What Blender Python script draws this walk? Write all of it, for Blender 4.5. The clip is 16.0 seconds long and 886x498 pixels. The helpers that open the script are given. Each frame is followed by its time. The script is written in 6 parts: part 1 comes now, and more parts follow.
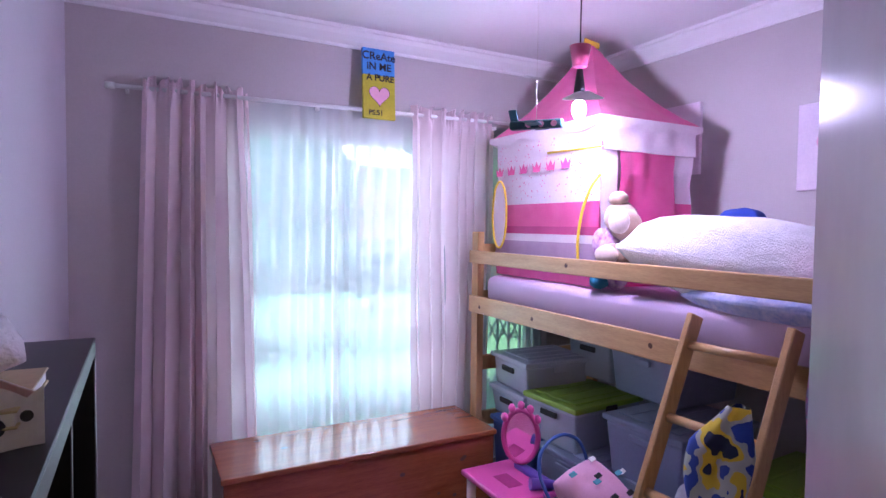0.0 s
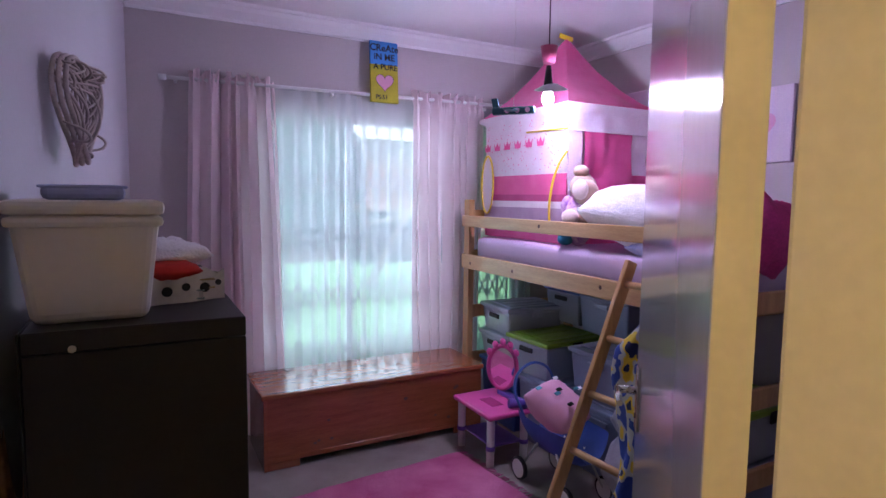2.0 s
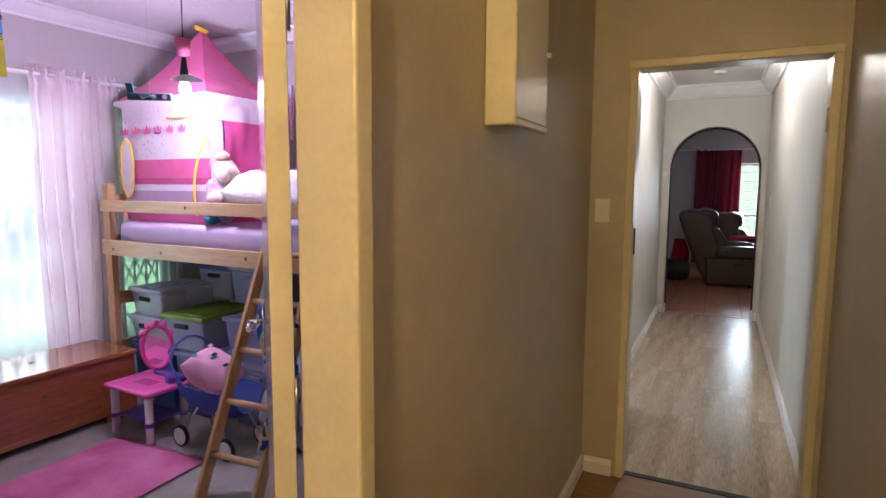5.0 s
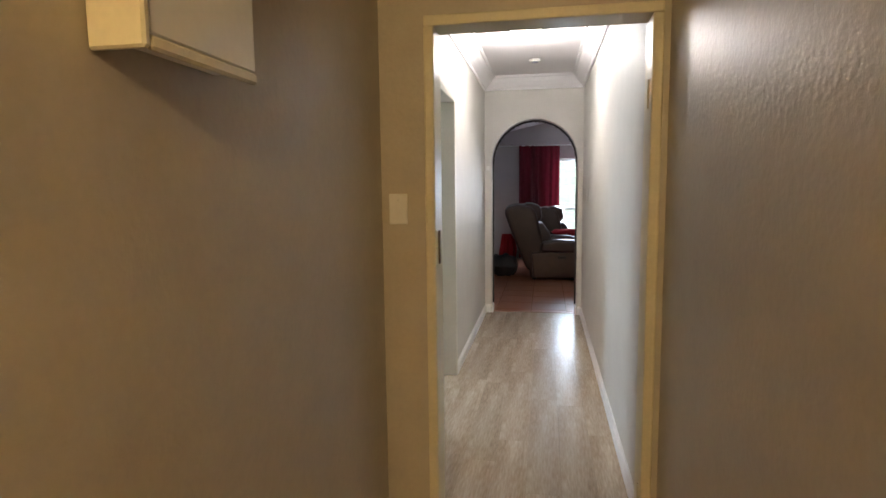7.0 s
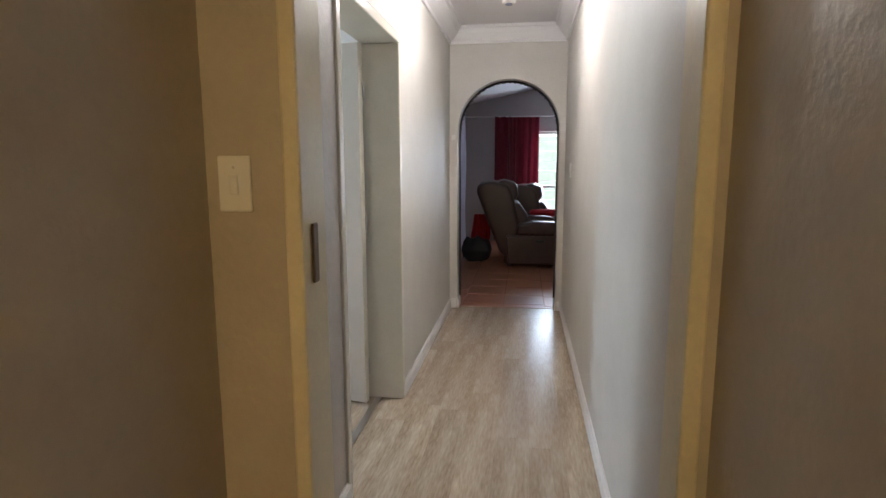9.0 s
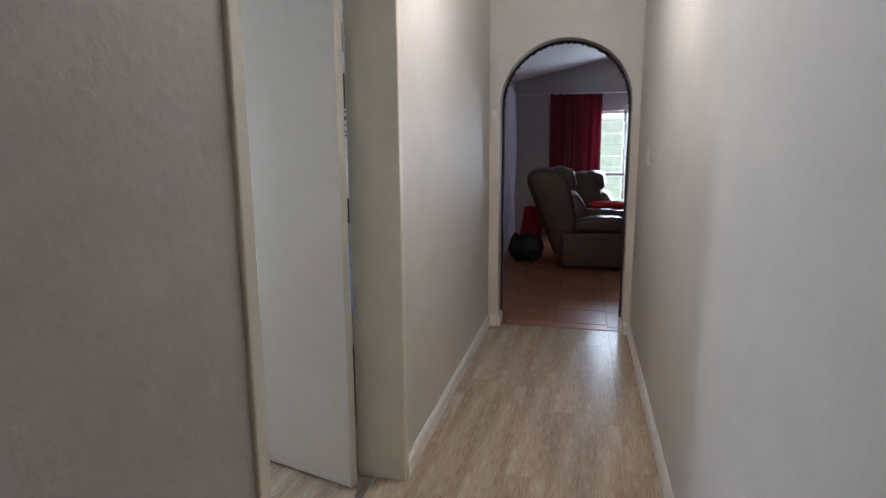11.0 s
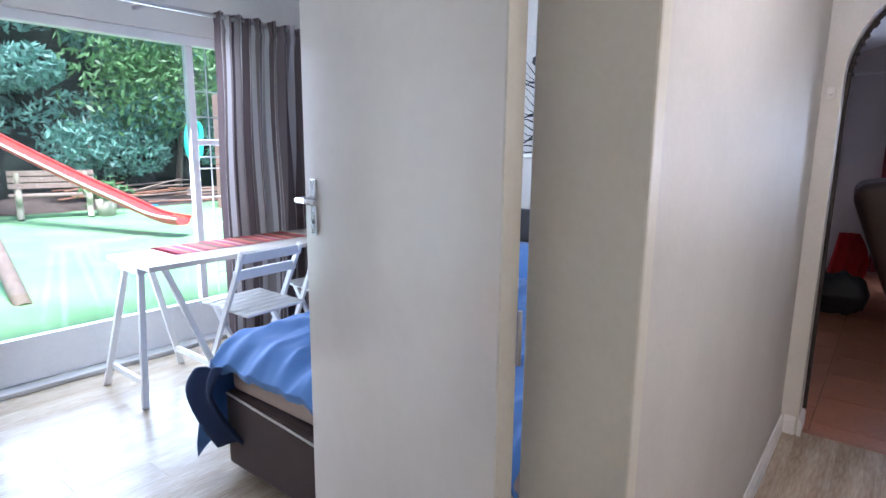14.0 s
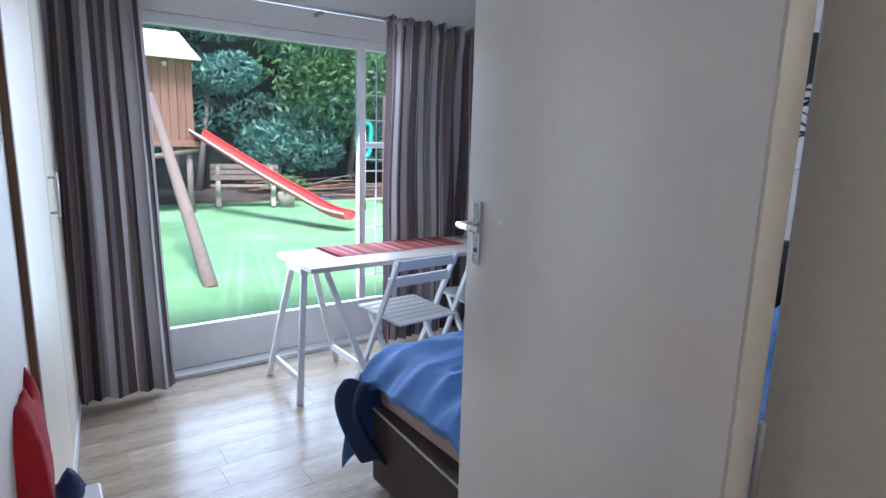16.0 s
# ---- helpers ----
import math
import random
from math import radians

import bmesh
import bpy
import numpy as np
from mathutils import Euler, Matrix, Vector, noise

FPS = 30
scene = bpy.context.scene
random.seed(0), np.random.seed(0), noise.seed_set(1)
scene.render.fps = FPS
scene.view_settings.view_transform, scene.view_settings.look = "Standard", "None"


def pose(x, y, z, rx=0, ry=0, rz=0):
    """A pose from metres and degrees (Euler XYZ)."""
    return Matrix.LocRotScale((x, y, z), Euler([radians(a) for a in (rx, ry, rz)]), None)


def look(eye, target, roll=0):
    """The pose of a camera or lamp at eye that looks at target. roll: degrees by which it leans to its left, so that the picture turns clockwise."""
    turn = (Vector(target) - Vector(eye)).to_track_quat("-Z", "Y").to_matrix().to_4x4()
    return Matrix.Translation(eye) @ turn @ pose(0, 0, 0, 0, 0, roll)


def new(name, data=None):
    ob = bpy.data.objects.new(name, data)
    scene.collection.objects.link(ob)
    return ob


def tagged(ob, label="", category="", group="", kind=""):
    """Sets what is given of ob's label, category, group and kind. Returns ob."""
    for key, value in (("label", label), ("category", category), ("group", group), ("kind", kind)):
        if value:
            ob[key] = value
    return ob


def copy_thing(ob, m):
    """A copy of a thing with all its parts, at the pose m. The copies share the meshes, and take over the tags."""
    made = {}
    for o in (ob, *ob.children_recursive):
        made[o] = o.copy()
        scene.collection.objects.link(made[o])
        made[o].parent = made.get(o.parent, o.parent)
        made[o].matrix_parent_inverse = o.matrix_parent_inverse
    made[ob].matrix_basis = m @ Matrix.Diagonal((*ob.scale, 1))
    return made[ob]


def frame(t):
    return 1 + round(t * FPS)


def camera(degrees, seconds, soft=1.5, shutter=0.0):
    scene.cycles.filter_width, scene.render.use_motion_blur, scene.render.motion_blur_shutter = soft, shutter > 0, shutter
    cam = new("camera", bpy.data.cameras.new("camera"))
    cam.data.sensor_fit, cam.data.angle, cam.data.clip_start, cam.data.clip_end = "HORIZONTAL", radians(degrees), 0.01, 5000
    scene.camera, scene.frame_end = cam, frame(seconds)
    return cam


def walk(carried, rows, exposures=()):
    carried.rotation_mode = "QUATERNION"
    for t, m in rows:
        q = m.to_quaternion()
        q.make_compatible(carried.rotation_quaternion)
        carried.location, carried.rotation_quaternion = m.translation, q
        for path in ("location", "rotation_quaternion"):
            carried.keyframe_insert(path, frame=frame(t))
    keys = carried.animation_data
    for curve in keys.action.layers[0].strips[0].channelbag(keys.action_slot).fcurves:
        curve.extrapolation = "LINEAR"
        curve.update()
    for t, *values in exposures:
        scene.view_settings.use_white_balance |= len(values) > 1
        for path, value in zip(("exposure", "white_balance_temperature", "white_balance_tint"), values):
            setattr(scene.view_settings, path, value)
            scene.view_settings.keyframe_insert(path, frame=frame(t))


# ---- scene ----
cam = camera(75.8, 16.0)
PATH = [
    (0, (0.867, -0.422, 1.501), (1.899, 1.289, 1.421), 0.7),
    (0.5, (0.784, -0.538, 1.498), (1.804, 1.178, 1.389), 0.8),
    (1, (0.725, -0.676, 1.492), (1.739, 1.041, 1.35), 0.8),
    (1.5, (0.67, -0.804, 1.48), (1.687, 0.911, 1.323), 0.7),
    (2, (0.603, -0.928, 1.477), (1.628, 0.78, 1.3), 0.7),
    (2.5, (0.524, -1.003, 1.472), (1.577, 0.686, 1.279), 0.7),
    (3, (0.44, -1.08, 1.471), (1.605, 0.533, 1.265), 0.7),
    (3.5, (0.362, -1.157, 1.472), (1.689, 0.323, 1.258), 0.7),
    (4, (0.305, -1.229, 1.472), (1.804, 0.077, 1.258), 0.8),
    (4.5, (0.278, -1.291, 1.464), (1.944, -0.205, 1.251), 0.5),
    (5, (0.334, -1.322, 1.458), (2.122, -0.452, 1.243), 0.3),
    (5.2, (0.398, -1.338, 1.456), (2.218, -0.53, 1.238), 0.1),
    (7.5, (1.316, -1.357, 1.418), (3.279, -1.066, 1.173), -0.7),
    (8, (1.567, -1.397, 1.399), (3.53, -1.129, 1.127), -0.6),
    (10.3, (2.785, -1.394, 1.39), (4.721, -1.04, 1.038), -0.1),
    (10.5, (2.899, -1.393, 1.389), (4.831, -1.009, 1.04), -0.3),
    (11, (3.153, -1.382, 1.38), (5.066, -0.912, 1.032), -0.4),
    (11.5, (3.385, -1.352, 1.386), (5.266, -0.769, 1.037), -0.2),
    (12, (3.622, -1.297, 1.382), (5.467, -0.614, 1.024), 0.1),
    (12.5, (3.868, -1.23, 1.367), (5.667, -0.427, 1.023), 0.2),
    (13, (4.068, -1.15, 1.352), (5.785, -0.182, 1.006), 0.4),
    (13.5, (4.23, -1.068, 1.374), (5.861, 0.033, 1.019), 0.6),
    (14, (4.34, -1.003, 1.384), (5.882, 0.218, 1.022), 0.6),
    (14.5, (4.436, -0.919, 1.4), (5.869, 0.427, 1.031), 0.9),
    (15, (4.471, -0.844, 1.417), (5.795, 0.606, 1.039), 0.9),
    (15.5, (4.48, -0.80, 1.424), (5.705, 0.735, 1.046), 1.1),
    (16, (4.48, -0.80, 1.423), (5.64, 0.787, 1.05), 1.6),
]
EXPOSURES = [(0, 1.16, 5850, 14), (1, 1.14, 5850, 15), (2, 0.66, 6050, 12), (3, 0.34, 6250, 10), (3.5, 0.29, 6300, 10), (4, 0.54, 6300, 10), (4.5, 0.94, 6450, 10), (5, 1.29, 6500, 10), (7.5, 1.52, 6420, 10), (8, 1.52, 6420, 10), (10.5, 0.98, 6200, 13), (11.5, 1.03, 6220, 14), (12, 1.32, 6150, 15), (12.6, 1.71, 6050, 17), (13, 1.82, 5950, 18), (13.5, 1.74, 5850, 18), (14.5, 1.26, 5800, 18), (15.2, 1.00, 5800, 18), (16, 0.88, 5800, 18)]
walk(cam, [(t, look(eye, target, roll)) for t, eye, target, roll in PATH], EXPOSURES)

# ---- light ----
world = bpy.data.worlds.new("sky")
scene.world = world
world.use_nodes = True
_n = world.node_tree.nodes
_sky = _n.new("ShaderNodeTexSky")
_sky.sky_type, _sky.sun_disc = "NISHITA", False
_sky.sun_elevation, _sky.sun_rotation = radians(50), radians(200)
_n["Background"].inputs["Strength"].default_value = 0.15
world.node_tree.links.new(_sky.outputs[0], _n["Background"].inputs[0])


def lamp(name, kind, m, energy, color, **kw):
    d = bpy.data.lights.new(name, kind)
    d.energy, d.color = energy, color
    ob = new(name, d)
    ob.matrix_world = m
    return ob, d


_s, _d = lamp("sun", "SUN", look((1, -2.2, 10.5), (3, 3, 0)), 5.0, (1, 0.97, 0.92))
_d.angle = radians(20)

# Room 1 has its own axes: u along the window wall, v towards the garden.
R1 = pose(1.3016, 2.0669, 0, 0, 0, -3.055) @ Matrix.Scale(0.9685, 4)
BULB = R1 @ Vector((1.30, -0.75, 2.04))
_s, _d = lamp("bulb_light", "POINT", Matrix.Translation(BULB), 44, (0.72, 0.64, 1.0))
_d.shadow_soft_size = 0.045
_s, _d = lamp("passage_light", "POINT", Matrix.Translation((5.5, -1.2, 2.42)), 11, (1.0, 0.94, 0.90))
_d.shadow_soft_size = 0.06
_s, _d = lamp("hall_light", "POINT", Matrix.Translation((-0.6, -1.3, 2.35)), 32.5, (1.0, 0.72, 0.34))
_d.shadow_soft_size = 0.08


def sky_light(name, m, sx, sy, energy, color=(0.74, 0.86, 1.0)):
    """Daylight of the sky in a window's opening."""
    ob, d = lamp(name, "AREA", m, energy, color)
    d.shape, d.size, d.size_y = "RECTANGLE", sx, sy


sky_light("window_sky_bedroom", R1 @ look((0.75, 0.72, 1.15), (0.75, -2, 0.9)), 1.1, 1.7, 14)
sky_light("window_sky_guest", look((5.85, 2.78, 1.15), (5.85, 0, 0.6)), 1.5, 1.7, 36, (0.74, 0.85, 1.0))
sky_light("window_sky_lounge", look((12.45, -1.9, 1.2), (9, -1.6, 0.7)), 0.9, 1.5, 34)

# ---- materials ----
MATS = {}


def mat(name, color, rough=0.6, metal=0.0, var=0.12, scale=6.0, fine=90.0, bump=0.05, stretch=(1, 1, 1), coat=0.0,
        emit=0.0, alpha=1.0, trans=0.0, rand=0.0, color2=None, spec=0.5, dist=0.004, sheen=0.0):
    if name in MATS:
        return MATS[name]
    m = bpy.data.materials.new(name)
    m.use_nodes = True
    nt = m.node_tree
    n, l = nt.nodes, nt.links
    b = n["Principled BSDF"]
    b.inputs["Roughness"].default_value = rough
    b.inputs["Metallic"].default_value = metal
    b.inputs["Coat Weight"].default_value = coat
    b.inputs["Coat Roughness"].default_value = 0.12
    b.inputs["Transmission Weight"].default_value = trans
    b.inputs["Alpha"].default_value = alpha
    b.inputs["Specular IOR Level"].default_value = spec
    b.inputs["Sheen Weight"].default_value = sheen
    if emit:
        b.inputs["Emission Color"].default_value = (*color, 1)
        b.inputs["Emission Strength"].default_value = emit
    tc = n.new("ShaderNodeTexCoord")
    mp = n.new("ShaderNodeMapping")
    mp.inputs["Scale"].default_value = stretch
    l.new(tc.outputs["Object"], mp.inputs[0])
    n1 = n.new("ShaderNodeTexNoise")
    n1.inputs["Scale"].default_value, n1.inputs["Detail"].default_value = scale, 5
    n2 = n.new("ShaderNodeTexNoise")
    n2.inputs["Scale"].default_value, n2.inputs["Detail"].default_value = fine, 3
    for q in (n1, n2):
        l.new(mp.outputs[0], q.inputs["Vector"])
    mix = n.new("ShaderNodeMix")
    mix.data_type = "FLOAT"
    mix.inputs[0].default_value = 0.4
    l.new(n1.outputs[0], mix.inputs[2])
    l.new(n2.outputs[0], mix.inputs[3])
    ramp = n.new("ShaderNodeValToRGB")
    c2 = color2 or tuple(min(1, c * (1 + var)) for c in color)
    c1 = color if color2 else tuple(c * (1 - var) for c in color)
    ramp.color_ramp.elements[0].position, ramp.color_ramp.elements[1].position = 0.35, 0.65
    ramp.color_ramp.elements[0].color, ramp.color_ramp.elements[1].color = (*c1, 1), (*c2, 1)
    l.new(mix.outputs[0], ramp.inputs[0])
    out = ramp.outputs[0]
    if rand:
        oi = n.new("ShaderNodeObjectInfo")
        hs = n.new("ShaderNodeHueSaturation")
        mr = n.new("ShaderNodeMapRange")
        mr.inputs[3].default_value, mr.inputs[4].default_value = 1 - rand, 1 + rand
        l.new(oi.outputs["Random"], mr.inputs[0])
        l.new(mr.outputs[0], hs.inputs["Value"])
        l.new(out, hs.inputs["Color"])
        out = hs.outputs[0]
    l.new(out, b.inputs["Base Color"])
    if bump:
        bp = n.new("ShaderNodeBump")
        bp.inputs["Strength"].default_value, bp.inputs["Distance"].default_value = bump, dist
        l.new(mix.outputs[0], bp.inputs["Height"])
        l.new(bp.outputs[0], b.inputs["Normal"])
    MATS[name] = m
    return m


def cloth(name, color, color2=None, see=0.0, scale=14.0, rough=0.9, fine=300, soft=0.35, trans_col=None):
    """Woven cloth that lets some light through; see: how open the weave is."""
    m = mat(name, color, rough, color2=color2, var=0.06, scale=scale, fine=fine, bump=0.15, sheen=0.2)
    nt = m.node_tree
    n, l = nt.nodes, nt.links
    b, o = n["Principled BSDF"], n["Material Output"]
    t = n.new("ShaderNodeBsdfTranslucent")
    t.inputs[0].default_value = (*(trans_col or color), 1)
    mx = n.new("ShaderNodeMixShader")
    mx.inputs[0].default_value = soft
    l.new(b.outputs[0], mx.inputs[1])
    l.new(t.outputs[0], mx.inputs[2])
    last = mx
    if see:
        tr = n.new("ShaderNodeBsdfTransparent")
        m2 = n.new("ShaderNodeMixShader")
        m2.inputs[0].default_value = see
        l.new(mx.outputs[0], m2.inputs[1])
        l.new(tr.outputs[0], m2.inputs[2])
        last = m2
    l.new(last.outputs[0], o.inputs[0])
    return m


def stripes(name, stops, freq, axis=0, rough=0.9, see_soft=0.25):
    """Cloth with woven stripes along one axis of the mesh's UV-free object space, freq repeats per metre."""
    m = bpy.data.materials.new(name)
    m.use_nodes = True
    n, l = m.node_tree.nodes, m.node_tree.links
    b = n["Principled BSDF"]
    b.inputs["Roughness"].default_value = rough
    at = n.new("ShaderNodeAttribute")
    at.attribute_name = "run"
    mu = n.new("ShaderNodeMath")
    mu.operation, mu.inputs[1].default_value = "MULTIPLY", freq
    fr = n.new("ShaderNodeMath")
    fr.operation = "FRACT"
    rp = n.new("ShaderNodeValToRGB")
    rp.color_ramp.interpolation = "CONSTANT"
    while len(rp.color_ramp.elements) < len(stops):
        rp.color_ramp.elements.new(0.5)
    for e, (p, c) in zip(rp.color_ramp.elements, stops):
        e.position, e.color = p, (*c, 1)
    ns = n.new("ShaderNodeTexNoise")
    ns.inputs["Scale"].default_value = 220
    tc = n.new("ShaderNodeTexCoord")
    l.new(tc.outputs["Object"], ns.inputs["Vector"])
    mx = n.new("ShaderNodeMix")
    mx.data_type, mx.blend_type = "RGBA", "MULTIPLY"
    mx.inputs[0].default_value = 0.35
    l.new(at.outputs["Fac"], mu.inputs[0])
    l.new(mu.outputs[0], fr.inputs[0])
    l.new(fr.outputs[0], rp.inputs[0])
    l.new(rp.outputs[0], mx.inputs[6])
    l.new(ns.outputs[0], mx.inputs[7])
    l.new(mx.outputs[2], b.inputs["Base Color"])
    t = n.new("ShaderNodeBsdfTranslucent")
    l.new(mx.outputs[2], t.inputs[0])
    ms = n.new("ShaderNodeMixShader")
    ms.inputs[0].default_value = see_soft
    l.new(b.outputs[0], ms.inputs[1])
    l.new(t.outputs[0], ms.inputs[2])
    l.new(ms.outputs[0], n["Material Output"].inputs[0])
    return m


WALL1 = mat("bedroom_wall_paint", (0.52, 0.47, 0.47), 0.75, scale=2.5, fine=120, var=0.04, bump=0.15)
WALL1L = mat("side_wall_paint", (0.60, 0.57, 0.62), 0.7, scale=2.5, fine=120, var=0.04, bump=0.15)
HALLW = mat("hall_wall_plaster", (0.46, 0.41, 0.34), 0.42, scale=9, fine=55, var=0.05, bump=0.55, dist=0.006)
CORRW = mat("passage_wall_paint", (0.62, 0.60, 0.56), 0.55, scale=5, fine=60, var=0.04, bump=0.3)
# Darker and bumpier than CORRW; covers the left stretch next to the hall.
PASSW = mat("darker_rough_plaster", (0.45, 0.42, 0.395), 0.5, scale=9, fine=50, var=0.05, bump=0.5, dist=0.006)
GUESTW = mat("guest_wall_paint", (0.72, 0.69, 0.63), 0.6, scale=3, fine=100, var=0.03, bump=0.15)
LOUNGEW = mat("lounge_wall_paint", (0.50, 0.45, 0.44), 0.7, scale=3, fine=100, var=0.05, bump=0.2)
CEIL = mat("ceiling_paint", (0.80, 0.78, 0.80), 0.8, scale=2, fine=80, var=0.03, bump=0.1)
CORN = mat("cornice_plaster", (0.84, 0.83, 0.84), 0.6, scale=4, fine=90, var=0.02, bump=0.05)
FRAMEY = mat("door_frame_enamel", (0.66, 0.60, 0.44), 0.35, scale=6, fine=70, var=0.06, bump=0.12)
FRAMEC = mat("cream_frame_enamel", (0.66, 0.63, 0.54), 0.35, scale=6, fine=70, var=0.04, bump=0.1)
DOORG = mat("glossy_grey_door", (0.50, 0.48, 0.50), 0.16, scale=3, fine=30, var=0.05, bump=0.12, coat=0.6, stretch=(1, 1, 0.4))
DOORW = mat("white_gloss_door", (0.70, 0.65, 0.59), 0.15, scale=3, fine=25, var=0.03, bump=0.06, coat=0.4)
SKIRT = mat("white_skirting", (0.80, 0.79, 0.78), 0.4, scale=8, fine=60, var=0.04, bump=0.05)
CARPET = mat("beige_carpet", (0.30, 0.26, 0.23), 0.95, scale=5, fine=400, var=0.22, bump=0.8)
PINE = mat("pine_wood", (0.46, 0.26, 0.10), 0.38, color2=(0.60, 0.36, 0.16), scale=5, fine=40, stretch=(8, 8, 0.9), bump=0.06, coat=0.25)
PINEY = mat("pine_wood_rail", (0.48, 0.27, 0.11), 0.38, color2=(0.62, 0.38, 0.17), scale=5, fine=40, stretch=(8, 0.9, 8), bump=0.06, coat=0.25)
CHESTW = mat("red_brown_varnished_pine", (0.24, 0.065, 0.024), 0.22, color2=(0.36, 0.115, 0.042), scale=4, fine=26, stretch=(0.9, 9, 9), bump=0.05, coat=0.6)
KNOT = mat("wood_knot", (0.10, 0.035, 0.015), 0.4, var=0.2)
BLACKW = mat("black_brown_laminate", (0.012, 0.010, 0.011), 0.42, scale=6, fine=60, var=0.25, stretch=(1, 8, 1), bump=0.05, spec=0.4)
WHITEPL = mat("white_plastic", (0.74, 0.73, 0.70), 0.38, scale=5, fine=60, var=0.03, bump=0.03)
STEEL = mat("brushed_steel", (0.55, 0.54, 0.53), 0.28, metal=1.0, var=0.05, fine=200, bump=0.02)
CHROME = mat("chrome", (0.75, 0.75, 0.76), 0.12, metal=1.0, var=0.03, bump=0)
MIRROR = mat("mirror", (0.92, 0.92, 0.92), 0.02, metal=1.0, var=0.0, bump=0)
DARK = mat("black_rubber", (0.012, 0.012, 0.014), 0.6, var=0.2)
WHITEW = mat("white_painted_wood", (0.78, 0.77, 0.76), 0.4, scale=8, fine=60, var=0.04, bump=0.06)
PINKPL = mat("pink_plastic", (0.75, 0.10, 0.36), 0.35, var=0.05, bump=0.02)
PURPPL = mat("purple_plastic", (0.13, 0.07, 0.36), 0.4, var=0.06, bump=0.02)
BLUEPL = mat("blue_nylon", (0.03, 0.07, 0.32), 0.6, var=0.15, fine=200, bump=0.1)
SHEETP = mat("lilac_sheet", (0.60, 0.44, 0.62), 0.85, var=0.05, scale=3, fine=260, bump=0.15)
ALU = mat("painted_aluminium", (0.55, 0.54, 0.52), 0.4, metal=0.2, var=0.03, bump=0.02)
GREYTUB = mat("grey_plastic", (0.24, 0.27, 0.40), 0.35, var=0.06, bump=0.02)
BLUETUB = mat("blue_plastic", (0.06, 0.13, 0.38), 0.35, var=0.06, bump=0.02)
CLEARTUB = mat("translucent_plastic", (0.70, 0.76, 0.90), 0.22, var=0.04, bump=0.02, alpha=0.55)
GREENLID = mat("green_plastic", (0.22, 0.36, 0.03), 0.35, var=0.06, bump=0.02)
PAPER = mat("paper", (0.68, 0.66, 0.62), 0.8, var=0.1)

# ---- building helpers ----


def thing(name, m, label, category, group=""):
    ob = new(name)
    ob.empty_display_size = 0.05
    ob.matrix_world = m
    return tagged(ob, label, category, group)


def part(name, bm, material, parent=None, label="", smooth=False, m=None):
    me = bpy.data.meshes.new(name)
    bm.to_mesh(me)
    bm.free()
    mats = material if isinstance(material, (list, tuple)) else [material]
    for q in mats:
        me.materials.append(q)
    if smooth:
        me.polygons.foreach_set("use_smooth", [True] * len(me.polygons))
    ob = new(name, me)
    if parent:
        ob.parent = parent
    if m is not None:
        ob.matrix_local = m
    return tagged(ob, label)


def structure(name, bm, material, label="", m=None):
    return tagged(part(name, bm, material, m=m), label, kind="structure")


def box(bm, lo, hi, bevel=0.0, seg=1, mi=0, m=None):
    lo, hi = Vector(lo), Vector(hi)
    r = bmesh.ops.create_cube(bm, size=1.0)
    vs = r["verts"]
    bmesh.ops.transform(bm, matrix=Matrix.Translation((lo + hi) / 2) @ Matrix.Diagonal((*(hi - lo), 1)), verts=vs)
    fs = list({f for v in vs for f in v.link_faces})
    if bevel:
        es = list({e for v in vs for e in v.link_edges})
        res = bmesh.ops.bevel(bm, geom=es, offset=bevel, segments=seg, affect="EDGES", profile=0.5)
        fs = list(set(f for f in fs if f.is_valid) | set(res["faces"]))
        vs = list({v for f in fs for v in f.verts})
    for f in fs:
        f.material_index = mi
    if m is not None:
        bmesh.ops.transform(bm, matrix=m, verts=vs)
    return vs


def B(lo, hi, bevel=0.004, seg=1, m=None):
    bm = bmesh.new()
    box(bm, lo, hi, bevel, seg, m=m)
    return bm


def rod(bm, a, b, r, r2=None, n=12, mi=0):
    a, b = Vector(a), Vector(b)
    m = Matrix.Translation((a + b) / 2) @ (b - a).to_track_quat("Z", "Y").to_matrix().to_4x4()
    res = bmesh.ops.create_cone(bm, cap_ends=True, segments=n, radius1=r, radius2=r if r2 is None else r2, depth=(b - a).length, matrix=m)
    for f in {f for v in res["verts"] for f in v.link_faces}:
        f.material_index = mi
        f.smooth = len(f.verts) == 4
    return res["verts"]


def R(a, b, r, r2=None, n=12):
    bm = bmesh.new()
    rod(bm, a, b, r, r2, n)
    return bm


def beam(a, b, w, d, side=(0, 0, 1), bevel=0.003):
    """A bar of section w x d from a to b; w lies along side."""
    a, b = Vector(a), Vector(b)
    z = (b - a).normalized()
    x = Vector(side)
    x = (x - x.dot(z) * z).normalized()
    y = z.cross(x)
    m = Matrix.Translation((a + b) / 2) @ Matrix((x, y, z)).transposed().to_4x4()
    L = (b - a).length
    return B((-w / 2, -d / 2, -L / 2), (w / 2, d / 2, L / 2), bevel, m=m)


def blob(bm, c, s, sub=3, amp=0.0, freq=3.0, rot=None, seed=0.0, mi=0):
    res = bmesh.ops.create_icosphere(bm, subdivisions=sub, radius=1.0)
    m = Matrix.Translation(c) @ (rot or Matrix()) @ Matrix.Diagonal((*s, 1))
    for v in res["verts"]:
        if amp:
            k = noise.noise(v.co * freq + Vector((seed, seed * 1.7, -seed)))
            v.co *= 1 + amp * k
    bmesh.ops.transform(bm, matrix=m, verts=res["verts"])
    for f in {f for v in res["verts"] for f in v.link_faces}:
        f.material_index, f.smooth = mi, True
    return res["verts"]


